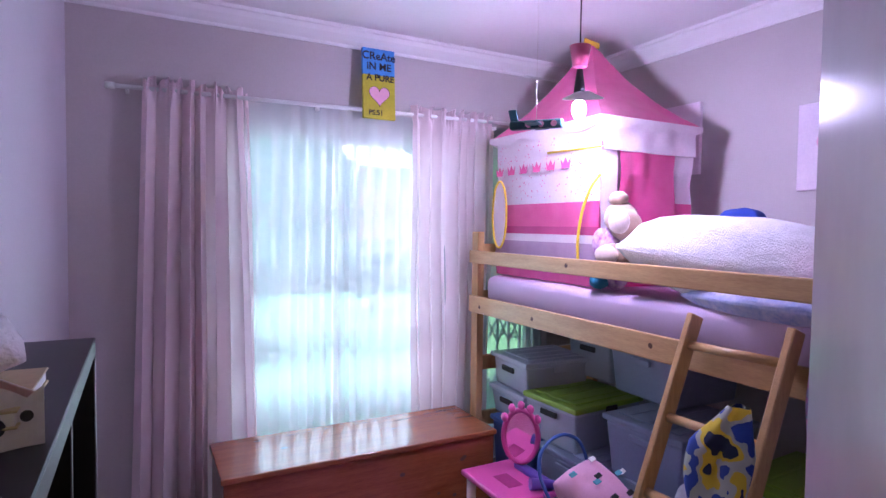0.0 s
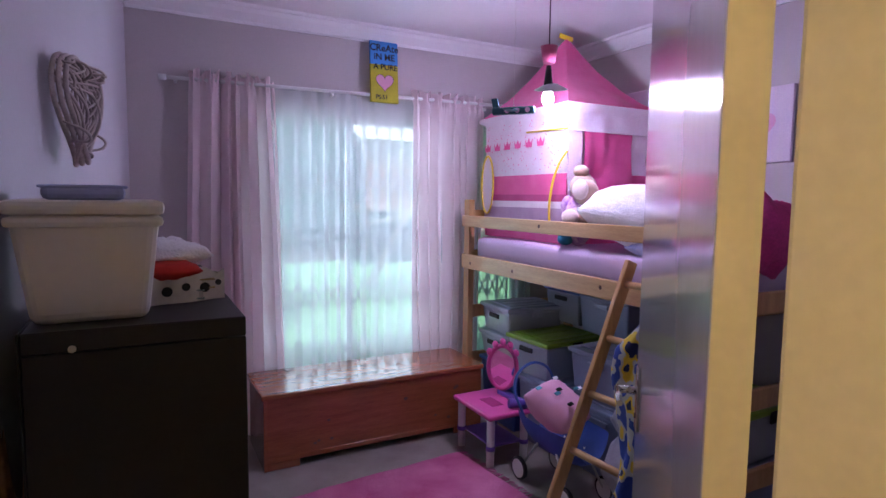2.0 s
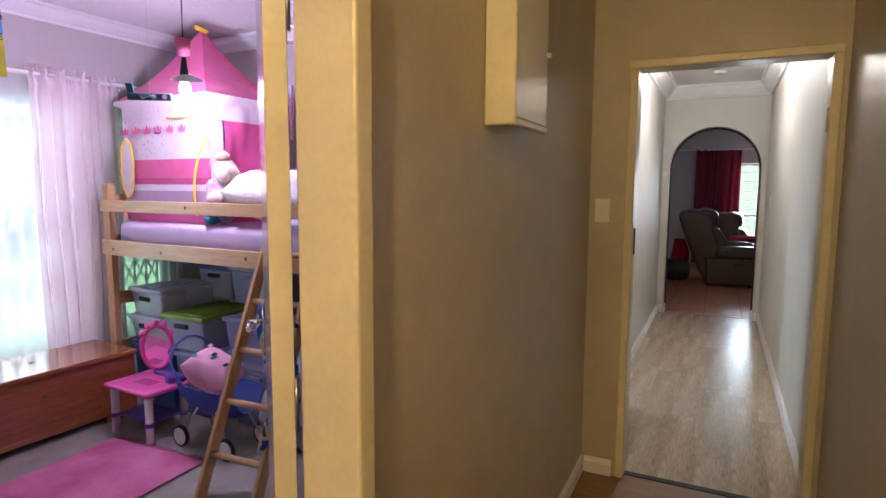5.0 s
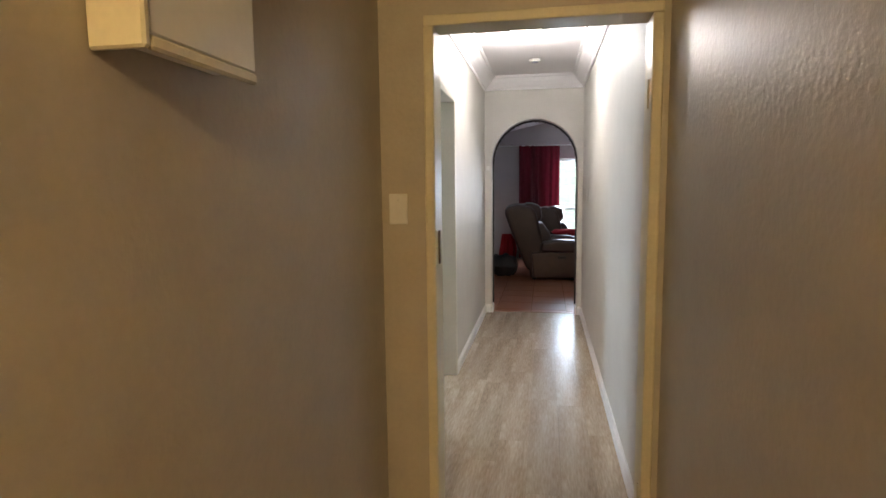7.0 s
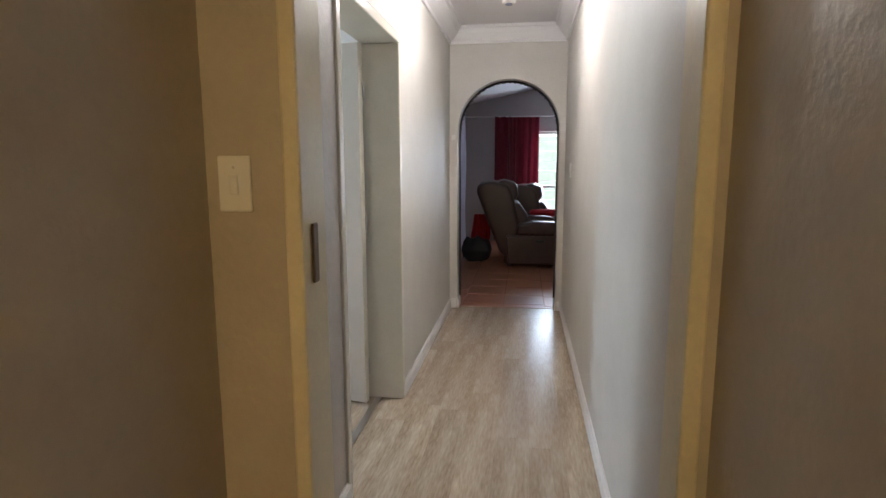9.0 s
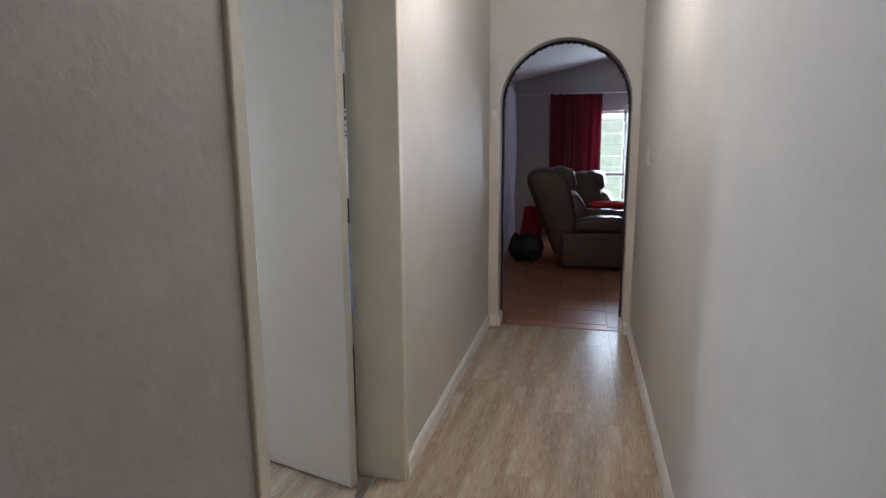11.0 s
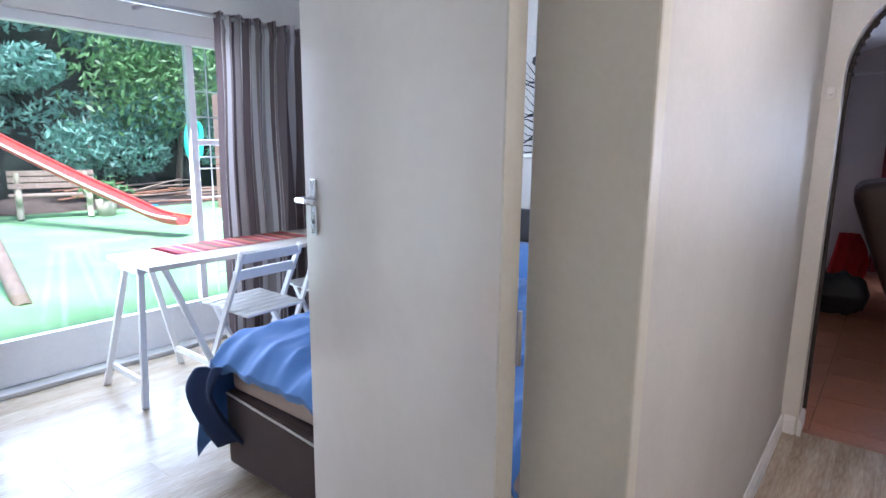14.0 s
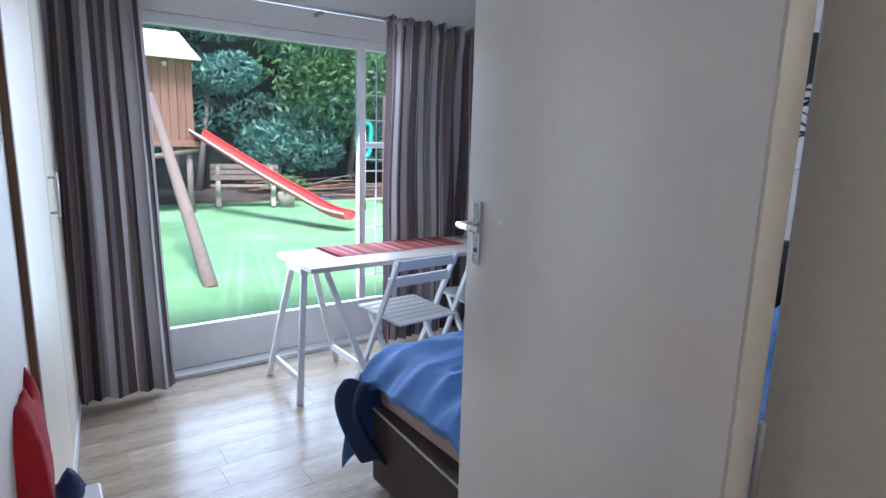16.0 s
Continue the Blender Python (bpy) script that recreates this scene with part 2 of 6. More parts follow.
def tube(name, pts, r, material, parent=None, label="", cyclic=False, res=4):
    cu = bpy.data.curves.new(name, "CURVE")
    cu.dimensions, cu.bevel_depth, cu.bevel_resolution, cu.resolution_u = "3D", r, res, 8
    sp = cu.splines.new("BEZIER")
    sp.bezier_points.add(len(pts) - 1)
    for p, c in zip(sp.bezier_points, pts):
        p.co = c
        p.handle_left_type = p.handle_right_type = "AUTO"
    sp.use_cyclic_u = cyclic
    tmp = bpy.data.objects.new(name, cu)
    scene.collection.objects.link(tmp)
    me = bpy.data.meshes.new_from_object(tmp.evaluated_get(bpy.context.evaluated_depsgraph_get()))
    bpy.data.objects.remove(tmp)
    me.materials.clear()
    me.materials.append(material)
    me.polygons.foreach_set("use_smooth", [True] * len(me.polygons))
    ob = new(name, me)
    if parent:
        ob.parent = parent
    return tagged(ob, label)


def sheet(nu, nv, fn, thick=0.0, flip=False):
    """A grid of points fn(i / nu, j / nv), with its run along i kept as an attribute."""
    bm = bmesh.new()
    lay = bm.verts.layers.float.new("run")
    g = []
    for i in range(nu + 1):
        row = []
        for j in range(nv + 1):
            p = fn(i / nu, j / nv)
            v = bm.verts.new(p[:3])
            v[lay] = p[3] if len(p) > 3 else i / nu
            row.append(v)
        g.append(row)
    for i in range(nu):
        for j in range(nv):
            q = [g[i][j], g[i + 1][j], g[i + 1][j + 1], g[i][j + 1]]
            bm.faces.new(q[::-1] if flip else q)
    bm.normal_update()
    if thick:
        bmesh.ops.solidify(bm, geom=list(bm.faces), thickness=thick)
    return bm


def drape(u0, u1, y, z0, z1, folds, depth, spread=0.0, seed=0, gather=0.55, width=None, z1b=None, bow=0.0, n=None, ruffle=0.0):
    """A hanging curtain between u0 and u1 (metres along x), with folds that open towards the hem."""
    rnd = random.Random(seed)
    ph = [rnd.uniform(-0.5, 0.5) for _ in range(folds + 2)]
    am = [rnd.uniform(0.6, 1.15) for _ in range(folds + 2)]
    width = width or (u1 - u0) * 2.0

    def fn(s, t):
        warp = math.sin(math.pi * s) * (0.05 * math.sin(6.3 * s + seed + 0.5 * t) + 0.035 * math.sin(14 * s + 2 * seed - 0.9 * t))
        k = max(0.0, min(1.0, s + warp)) * folds
        i = min(int(k), folds)
        a = am[i] * (1 - (k - i)) + am[i + 1] * (k - i)
        wob = ph[i] * (1 - (k - i)) + ph[i + 1] * (k - i)
        d = depth * a * (gather + (1 - gather) * min(1, t * 1.6))
        w = math.sin(2 * math.pi * k + wob * (0.6 + 0.8 * t))
        x = u0 + (u1 - u0) * s + (s - 0.5) * spread * t + bow * math.sin(math.pi * t) * (1 - s)
        x += 0.25 * d * math.sin(4 * math.pi * k + wob * 2 * t)
        yy = y - d * w - 0.012 * math.sin(9 * t + s * 5)
        yy -= depth * 0.22 * math.sin(41 * s + seed + 2.2 * t) * (0.35 + 0.65 * (1 - t) ** 2)
        zt = z1 + ((z1b - z1) * s if z1b is not None else 0)
        z = zt + (z0 - zt) * t
        if ruffle:
            h = max(0.0, 1 - t / 0.045)
            yy += ruffle * h * math.sin(2 * math.pi * folds * 3.3 * s + seed + 1.2 * math.sin(17 * s))
            z += ruffle * h * (0.7 * noise.noise(Vector((s * 31, seed, 1))) + 0.5 * math.sin(53 * s + seed))
            yy -= 0.012 * math.exp(-((t - 0.045) / 0.02) ** 2)
        return (x, yy, z, s * width)
    return sheet(n or folds * 14, 44 if ruffle else 22, fn)


def extrude_profile(prof, path):
    """A moulding: profile points (offset from wall, height) swept along straight path points a -> b with inward normal n."""
    bm = bmesh.new()
    a, b, nrm = path
    rows = []
    for q in (a, b):
        rows.append([bm.verts.new((q[0] + nrm[0] * o, q[1] + nrm[1] * o, h)) for o, h in prof])
    k = len(prof)
    for i in range(k):
        bm.faces.new((rows[0][i], rows[0][(i + 1) % k], rows[1][(i + 1) % k], rows[1][i]))
    bm.faces.new(rows[0])
    bm.faces.new(rows[1][::-1])
    bmesh.ops.recalc_face_normals(bm, faces=bm.faces)
    return bm


CZ, PZ = 2.66, 2.60   # ceiling heights, hall and passage


def cornice(name, a, b, nrm, m=None, top=CZ, s=1.0):
    p = [(0, top), (0, top - 0.10 * s), (0.012 * s, top - 0.10 * s), (0.015 * s, top - 0.085 * s), (0.035 * s, top - 0.07 * s), (0.06 * s, top - 0.045 * s),
         (0.072 * s, top - 0.02 * s), (0.085 * s, top - 0.018 * s), (0.088 * s, top)]
    return structure(name, extrude_profile(p, (a, b, nrm)), CORN, "white moulded plaster cornice under the ceiling", m)


def skirting(name, a, b, nrm, m=None, h=0.085):
    p = [(0, 0), (0.016, 0), (0.016, h - 0.02), (0.011, h - 0.012), (0.006, h), (0, h)]
    return structure(name, extrude_profile(p, (a, b, nrm)), SKIRT, "white painted skirting board", m)

# ---- structure ----
NW, NI, SW, CL, CR = -0.735, -0.645, -1.768, -0.69, -1.755   # hall north wall's two faces, hall south, passage left and right wall faces
D1W, D1E = 0.40, 1.118                        # bedroom door opening in the hall's north wall
D2W, D2E = 4.235, 5.238                         # guest room door opening in the passage's left wall
DH = 2.07


def panel(name, lo, hi, material, label, m=None):
    return structure(name, B(lo, hi, 0), material, label, m)


def quad_wall(name, a, b, thick, z0, z1, material, label, m=None):
    """A wall from a to b (plan points) with its thickness to the left of that way."""
    a, b = Vector((*a, 0)), Vector((*b, 0))
    d = (b - a).normalized()
    n = Vector((-d.y, d.x, 0)) * thick
    bm = bmesh.new()
    lo = [bm.verts.new((p.x, p.y, z0)) for p in (a, b, b + n, a + n)]
    hi = [bm.verts.new((p.x, p.y, z1)) for p in (a, b, b + n, a + n)]
    bm.faces.new(lo[::-1])
    bm.faces.new(hi)
    for i in range(4):
        bm.faces.new((lo[i], lo[(i + 1) % 4], hi[(i + 1) % 4], hi[i]))
    return structure(name, bm, material, label, m)


HWL = "textured plaster hall wall in dull beige"
panel("wall_hall_north_1", (-1.5, NW, 0), (D1W - 0.03, NI, CZ), HALLW, HWL)
panel("wall_hall_north_2", (D1E + 0.03, NW, 0), (3.2, NI, CZ), HALLW, HWL)
panel("wall_hall_north_3", (D1W - 0.03, NW, DH + 0.03), (D1E + 0.03, NI, CZ), HALLW, HWL)
panel("wall_hall_south", (-1.5, SW - 0.12, 0), (3.2, SW, CZ), HALLW, HWL)
panel("wall_hall_west", (-1.62, SW - 0.12, 0), (-1.5, NI, CZ), HALLW, HWL)
panel("wall_hall_east_1", (3.2, -0.925, 0), (3.32, NI, CZ), HALLW, HWL)
panel("wall_hall_east_2", (3.2, SW - 0.12, 0), (3.32, -1.744, CZ), HALLW, HWL)
panel("wall_hall_east_3", (3.2, -1.744, 2.055), (3.32, -0.925, CZ), HALLW, HWL)
CWL = "smooth pale grey passage wall"
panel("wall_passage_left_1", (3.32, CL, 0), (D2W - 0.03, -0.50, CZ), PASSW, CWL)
panel("wall_passage_left_2", (D2E + 0.03, CL, 0), (7.45, -0.50, CZ), CORRW, CWL)
panel("wall_passage_left_3", (D2W - 0.03, CL, DH + 0.03), (D2E + 0.03, -0.50, CZ), CORRW, CWL)
panel("wall_passage_right", (3.32, CR - 0.12, 0), (7.45, CR, CZ), CORRW, CWL)
panel("hall_ceiling", (-1.62, SW - 0.12, CZ), (3.32, NI, CZ + 0.08), CEIL, "white painted hall ceiling")
panel("passage_ceiling", (3.32, CR - 0.12, PZ), (7.6, -0.56, CZ + 0.08), CEIL, "white painted passage ceiling")

# end wall with the round arch
AY0, AY1, AZ, AX0, AX1 = -1.70, -0.765, 1.69, 7.45, 7.60


def arch_wall():
    bm = bmesh.new()
    n = 28
    c, r = (AY0 + AY1) / 2, (AY1 - AY0) / 2
    inner = [(AY1, 0.0)] + [(c + r * math.cos(math.pi * i / n), AZ + r * 0.98 * math.sin(math.pi * i / n)) for i in range(n + 1)] + [(AY0, 0.0)]
    outer = []
    for y, z in inner:
        ang = math.atan2(z - AZ, y - c)
        if z < AZ - 1e-6:
            outer.append((6.0 if y > c else -6.0, z))
        else:
            outer.append((c + (5 + 1.0) * math.cos(ang), min(CZ, AZ + 6 * math.sin(ang))))
    outer = [(max(-4.5, min(-0.52, y)), z) for y, z in outer]
    rings = []
    for x in (AX0, AX1):
        rings.append(([bm.verts.new((x, y, z)) for y, z in inner], [bm.verts.new((x, y, z)) for y, z in outer]))
    (i0, o0), (i1, o1) = rings
    for k in range(len(inner) - 1):
        bm.faces.new((i0[k], i0[k + 1], o0[k + 1], o0[k]))
        bm.faces.new((i1[k], o1[k], o1[k + 1], i1[k + 1]))
        bm.faces.new((i0[k], i1[k], i1[k + 1], i0[k + 1]))
        bm.faces.new((o0[k], o0[k + 1], o1[k + 1], o1[k]))
    bmesh.ops.remove_doubles(bm, verts=bm.verts, dist=1e-5)
    bmesh.ops.recalc_face_normals(bm, faces=bm.faces)
    return bm


structure("wall_arch", arch_wall(), CORRW, "pale wall with a round-headed open archway")

# floors
FLOORW = mat("grey_oak_laminate", (0.29, 0.215, 0.145), 0.26, color2=(0.56, 0.47, 0.36), scale=1.6, fine=16, stretch=(0.8, 6, 1), bump=0.03, rand=0.08, spec=0.5)
FLOORH = mat("brown_hall_laminate", (0.16, 0.08, 0.035), 0.35, color2=(0.24, 0.13, 0.06), scale=3, fine=24, stretch=(8, 0.8, 1), bump=0.05, rand=0.12)
TERRA = mat("terracotta_tile", (0.30, 0.115, 0.06), 0.32, color2=(0.40, 0.17, 0.09), scale=3, fine=40, bump=0.06, rand=0.14)
GROUT = mat("grout", (0.27, 0.15, 0.10), 0.9)
FLBASE = mat("floor_joint", (0.30, 0.24, 0.18), 0.8)
panel("floor_bedroom", (-0.3, NI, -0.1), (4.0, 3.2, 0.0), CARPET, "beige cut-pile carpet")
panel("floor_hall", (-1.62, SW - 0.12, -0.1), (3.26, NI, -0.006), FLBASE, "brown laminate floor of the hall")
panel("floor_passage", (3.26, CR - 0.12, -0.1), (7.52, -0.60, -0.006), FLBASE, "grey oak laminate floor of the passage")
panel("floor_guest", (4.0, -0.60, -0.1), (7.52, 2.85, -0.006), FLBASE, "grey oak laminate floor of the guest room")
panel("floor_lounge", (7.52, -4.6, -0.1), (13.2, 2.3, -0.008), GROUT, "terracotta tiled lounge floor")

# bedroom shell, in its own axes
UW = 2.45
quad_wall("wall_bedroom_left", (-0.61, 0.58), (-0.85, -2.86), -0.12, 0, CZ, WALL1L, "pale lilac-grey painted bedroom wall", R1)
panel("wall_bedroom_right", (UW, -2.74, 0), (UW + 0.12, 0.70, CZ), WALL1, "taupe painted bedroom wall", R1)
WX0, WX1, WZ = 0.10, 2.10, 2.06
panel("wall_window_1", (-0.73, 0.58, 0), (WX0, 0.70, CZ), WALL1, "taupe painted bedroom window wall", R1)
panel("wall_window_2", (WX1, 0.58, 0), (UW, 0.70, CZ), WALL1, "taupe painted bedroom window wall", R1)
panel("wall_window_3", (WX0, 0.58, WZ), (WX1, 0.70, CZ), WALL1, "taupe painted bedroom window wall", R1)
panel("wall_window_4", (WX0, 0.58, 0), (WX1, 0.70, 0.12), WALL1, "taupe painted bedroom window wall", R1)
panel("bedroom_ceiling", (-0.4, NI, CZ * 0.9685), (4.0, 3.2, CZ + 0.08), CEIL, "white painted bedroom ceiling")
panel("wall_bedroom_door_side", (3.32, NI, 0), (4.0, NI + 0.11, CZ), WALL1, "taupe painted bedroom wall")
panel("wall_bedroom_door_lining", (D1E + 0.06, NI, 0), (3.32, NI + 0.007, CZ), WALL1, "taupe painted bedroom wall")
cornice("cornice_bedroom_window", (-0.61, 0.58), (UW, 0.58), (0, -1), R1)
cornice("cornice_bedroom_right", (UW, 0.58), (UW, -2.74), (-1, 0), R1)
cornice("cornice_bedroom_left", (-0.61, 0.58), (-0.85, -2.86), (1, 0), R1)

# guest room shell
GY = 2.68
quad_wall("wall_guest_west", (4.60, GY), (4.30, -0.50), -0.12, 0, CZ, GUESTW, "cream painted guest room wall")
GX0, GX1, GZ = 4.98, 6.95, 2.06
panel("wall_guest_window_1", (4.45, GY, 0), (GX0, GY + 0.14, CZ), GUESTW, "cream painted window wall")
panel("wall_guest_window_2", (GX1, GY, 0), (7.6, GY + 0.14, CZ), GUESTW, "cream painted window wall")
panel("wall_guest_window_3", (GX0, GY, GZ), (GX1, GY + 0.14, CZ), GUESTW, "cream painted window wall")
panel("wall_guest_east", (7.602, -0.55, 0), (7.72, GY + 0.14, CZ), GUESTW, "cream painted guest room wall")
panel("guest_ceiling", (4.0, -0.55, CZ), (7.72, GY + 0.14, CZ + 0.08), CEIL, "white painted guest room ceiling")
cornice("cornice_guest", (4.6, GY), (7.6, GY), (0, -1))

# lounge shell
LX = 12.3
LZ0, LZ1 = 2.3, 2.75
panel("wall_lounge_north", (7.60, -0.30, 0), (LX, -0.18, 3.4), LOUNGEW, "dull mauve-grey lounge wall")
panel("wall_lounge_south", (7.60, -4.6, 0), (LX + 0.12, -4.48, 3.4), LOUNGEW, "dull mauve-grey lounge wall")
panel("wall_lounge_east_1", (LX, -1.55, 0), (LX + 0.12, -0.18, 3.4), LOUNGEW, "dull mauve-grey lounge wall")
panel("wall_lounge_east_2", (LX, -4.48, 0), (LX + 0.12, -2.45, 3.4), LOUNGEW, "dull mauve-grey lounge wall")
panel("wall_lounge_east_3", (LX, -2.45, 1.93), (LX + 0.12, -1.55, 3.4), LOUNGEW, "dull mauve-grey lounge wall")
panel("wall_lounge_east_4", (LX, -2.45, 0), (LX + 0.12, -1.55, 0.25), LOUNGEW, "dull mauve-grey lounge wall")
panel("wall_lounge_west", (7.602, -4.5, CZ), (7.72, -0.30, 3.4), LOUNGEW, "dull mauve-grey lounge wall")


def slope_ceiling():
    bm = bmesh.new()
    v = []
    for x in (7.6, LX + 0.12):
        for y, z in ((-0.18, 2.36), (-4.6, 3.3), (-4.6, 3.38), (-0.18, 2.44)):
            v.append(bm.verts.new((x, y, z)))
    for q in ((0, 1, 5, 4), (1, 2, 6, 5), (2, 3, 7, 6), (3, 0, 4, 7), (3, 2, 1, 0), (4, 5, 6, 7)):
        bm.faces.new([v[i] for i in q])
    bmesh.ops.recalc_face_normals(bm, faces=bm.faces)
    return bm


structure("lounge_ceiling", slope_ceiling(), CEIL, "white sloping lounge ceiling")

# cornices and skirtings of the passage and hall
for nm, a, b, nr in (("cornice_passage_left", (3.32, CL), (AX0, CL), (0, -1)), ("cornice_passage_right", (3.32, CR), (AX0, CR), (0, 1)),
                     ("cornice_passage_end", (AX0, CL), (AX0, CR), (-1, 0))):
    cornice(nm, a, b, nr, top=PZ, s=1.4)
skirting("skirting_passage_left_1", (3.32, CL), (D2W - 0.03, CL), (0, -1))
skirting("skirting_passage_left_2", (D2E + 0.03, CL), (AX0, CL), (0, -1))
skirting("skirting_passage_right", (3.32, CR), (AX0, CR), (0, 1))
skirting("skirting_arch_left", (AX0, CL - 0.016), (AX0, AY1 + 0.012), (-1, 0), h=0.09)
skirting("skirting_arch_right", (AX0, CR + 0.016), (AX0, AY0 - 0.012), (-1, 0), h=0.09)
skirting("skirting_arch_return_left", (AX0 - 0.016, AY1), (AX1, AY1), (0, -1), h=0.09)
skirting("skirting_arch_return_right", (AX0 - 0.016, AY0), (AX1, AY0), (0, 1), h=0.09)
skirting("skirting_hall_north", (D1E + 0.05, NW), (3.2, NW), (0, -1), h=0.08)
skirting("skirting_hall_east", (3.2, NW - 0.016), (3.2, -0.885), (-1, 0), h=0.08)
skirting("skirting_hall_south", (-1.5, SW), (3.2, SW), (0, 1), h=0.08)
skirting("skirting_guest_west", (4.60, GY), (4.32, -0.33), (1, 0.09))
skirting("skirting_bedroom_left", (-0.61, 0.58), (-0.85, -2.86), (1, -0.05), R1)
skirting("skirting_bedroom_window", (-0.61, 0.58), (UW, 0.58), (0, -1), R1)


# door frames: pressed steel, wrapping the wall's end
def door_frame(name, axis, a0, a1, f0, f1, h, material, label, face=0.05):
    """axis 0: opening along x between a0 and a1, wall faces at f0 < f1 in y; axis 1: along y, faces in x."""
    ob = thing(name, Matrix(), label, "door frame")
    ob["kind"] = "structure"

    def bx(nm, lo, hi):
        if axis:
            lo, hi = (lo[1], lo[0], lo[2]), (hi[1], hi[0], hi[2])
        lo, hi = [min(p) for p in zip(lo, hi)], [max(p) for p in zip(lo, hi)]
        part(nm, B(lo, hi, 0.006, 2), material, ob)
    bx("jamb", (a0 - face, f0 - 0.012, 0), (a0, f1 + 0.012, h))
    bx("jamb", (a1, f0 - 0.012, 0), (a1 + face, f1 + 0.012, h))
    bx("lintel", (a0 - face, f0 - 0.012, h), (a1 + face, f1 + 0.012, h + face))
    return ob


door_frame("door_frame_bedroom", 0, D1W, D1E, NW - 0.036, NI - 0.022, 2.04, FRAMEY, "cream-yellow enamelled steel door frame")
hallframe = door_frame("door_frame_hall", 1, -1.708, -0.945, 3.2, 3.32, 2.015, FRAMEY, "cream-yellow enamelled steel door frame without a leaf", 0.038)
part("strike_plate", B((3.235, -0.952, 1.135), (3.262, -0.946, 1.265), 0.002), mat("aged_brass", (0.16, 0.11, 0.07), 0.45, metal=0.6, var=0.2), hallframe, "aged brass strike plate")
for z in (1.75, 0.25):
    part("hinge", R((3.24, -1.71, z - 0.05), (3.24, -1.71, z + 0.05), 0.008), FRAMEY, hallframe)
gf = door_frame("door_frame_guest", 0, D2W, D2E, CL, -0.50, 2.04, FRAMEC, "cream enamelled steel door frame")


# ---- doors ----
def door(name, m, w, h, material, label, handle_z=1.02, side=1, th=0.042, edge=None):
    ob = thing(name, m, label, "door")
    part("leaf", B((0, -th / 2, 0.008), (w, th / 2, h), 0.003, 2), material, ob)
    part("hinge_edge", B((-0.002, -th / 2 + 0.001, 0.009), (0.0005, th / 2 - 0.001, h - 0.001), 0), edge or material, ob, "painted hinge edge")
    for z in (0.22, 1.05, 1.78):
        part("hinge", R((-0.006, -side * (th / 2 + 0.002), z - 0.05), (-0.006, -side * (th / 2 + 0.002), z + 0.05), 0.0045), STEEL, ob, "steel butt hinge")
    for s in (-1, 1):
        y = s * th / 2
        lo = (w - 0.083, min(y, y + s * 0.007), handle_z - 0.075)
        hi = (w - 0.047, max(y, y + s * 0.007), handle_z + 0.075)
        pl = part("handle_plate", B(lo, hi, 0.003, 2), CHROME, ob, "chrome lever handle plate")
        bm = bmesh.new()
        rod(bm, (w - 0.065, y, handle_z + 0.02), (w - 0.065, y + s * 0.05, handle_z + 0.02), 0.009)
        rod(bm, (w - 0.058, y + s * 0.047, handle_z + 0.02), (w - 0.17, y + s * 0.047, handle_z + 0.022), 0.0085, 0.007)
        part("lever", bm, CHROME, pl, "chrome lever")
        part("keyhole", R((w - 0.065, y + s * 0.006, handle_z - 0.04), (w - 0.065, y + s * 0.0085, handle_z - 0.04), 0.006), DARK, pl)
    return ob


door("door_bedroom", pose(1.133, -0.602, 0, 0, 0, 44.3), 0.815, 2.03, DOORG, "glossy grey-lilac painted door standing wide open", edge=FRAMEY)
door("door_guest", pose(5.152, -0.505, 0, 0, 0, 75.2), 0.80, 2.03, DOORW, "glossy off-white flush door standing open", handle_z=1.215, side=1, edge=FRAMEC)

# ---- bedroom: large things ----


def at1(u, v, z=0.0, rz=0.0):
    return R1 @ pose(u, v, z, 0, 0, rz)


def chest():
    ob = thing("blanket_chest", at1(0, 0), "red-brown varnished pine blanket chest, lid shut", "chest")
    L, D, H = 1.40, 0.46, 0.44
    part("lid", B((-0.012, -0.015, H - 0.03), (L + 0.012, D, H), 0.008, 3), CHESTW, ob)
    part("front_panel", B((0.01, 0.0, 0.045), (L - 0.01, 0.022, H - 0.032), 0.002), CHESTW, ob)
    part("back_panel", B((0.01, D - 0.03, 0.045), (L - 0.01, D - 0.01, H - 0.032), 0.002), CHESTW, ob)
    part("side_panel", B((0.0, -0.002, 0.0), (0.02, D - 0.008, H - 0.032), 0.003), CHESTW, ob)
    part("side_panel", B((L - 0.02, -0.002, 0.0), (L, D - 0.008, H - 0.032), 0.003), CHESTW, ob)
    for x0, x1 in ((0.021, 0.20), (L - 0.20, L - 0.021)):
        part("bracket_foot", B((x0, 0.002, 0.0), (x1, 0.02, 0.044), 0.003), CHESTW, ob)
    part("base_moulding", B((0.021, -0.004, 0.0455), (L - 0.021, 0.0, 0.075), 0.002), CHESTW, ob)
    rnd = random.Random(4)
    for k in range(9):
        x, z = rnd.uniform(0.1, L - 0.1), rnd.uniform(0.1, 0.36)
        r = rnd.uniform(0.006, 0.012)
        bm = bmesh.new()
        bmesh.ops.create_circle(bm, cap_ends=True, segments=12, radius=r, matrix=pose(x, -0.0006, z, 90) @ Matrix.Diagonal((1.3, 1, 1, 1)))
        part("knot", bm, KNOT, ob)
    for k in range(3):
        x, y = rnd.uniform(0.1, L - 0.1), rnd.uniform(0.08, 0.4)
        bm = bmesh.new()
        bmesh.ops.create_circle(bm, cap_ends=True, segments=12, radius=0.011, matrix=pose(x, y, H + 0.0006) @ Matrix.Diagonal((1.5, 1, 1, 1)))
        part("knot", bm, KNOT, ob)


chest()

BU0, BU1, BV0, BV1 = 1.44, 2.40, -1.78, 0.33


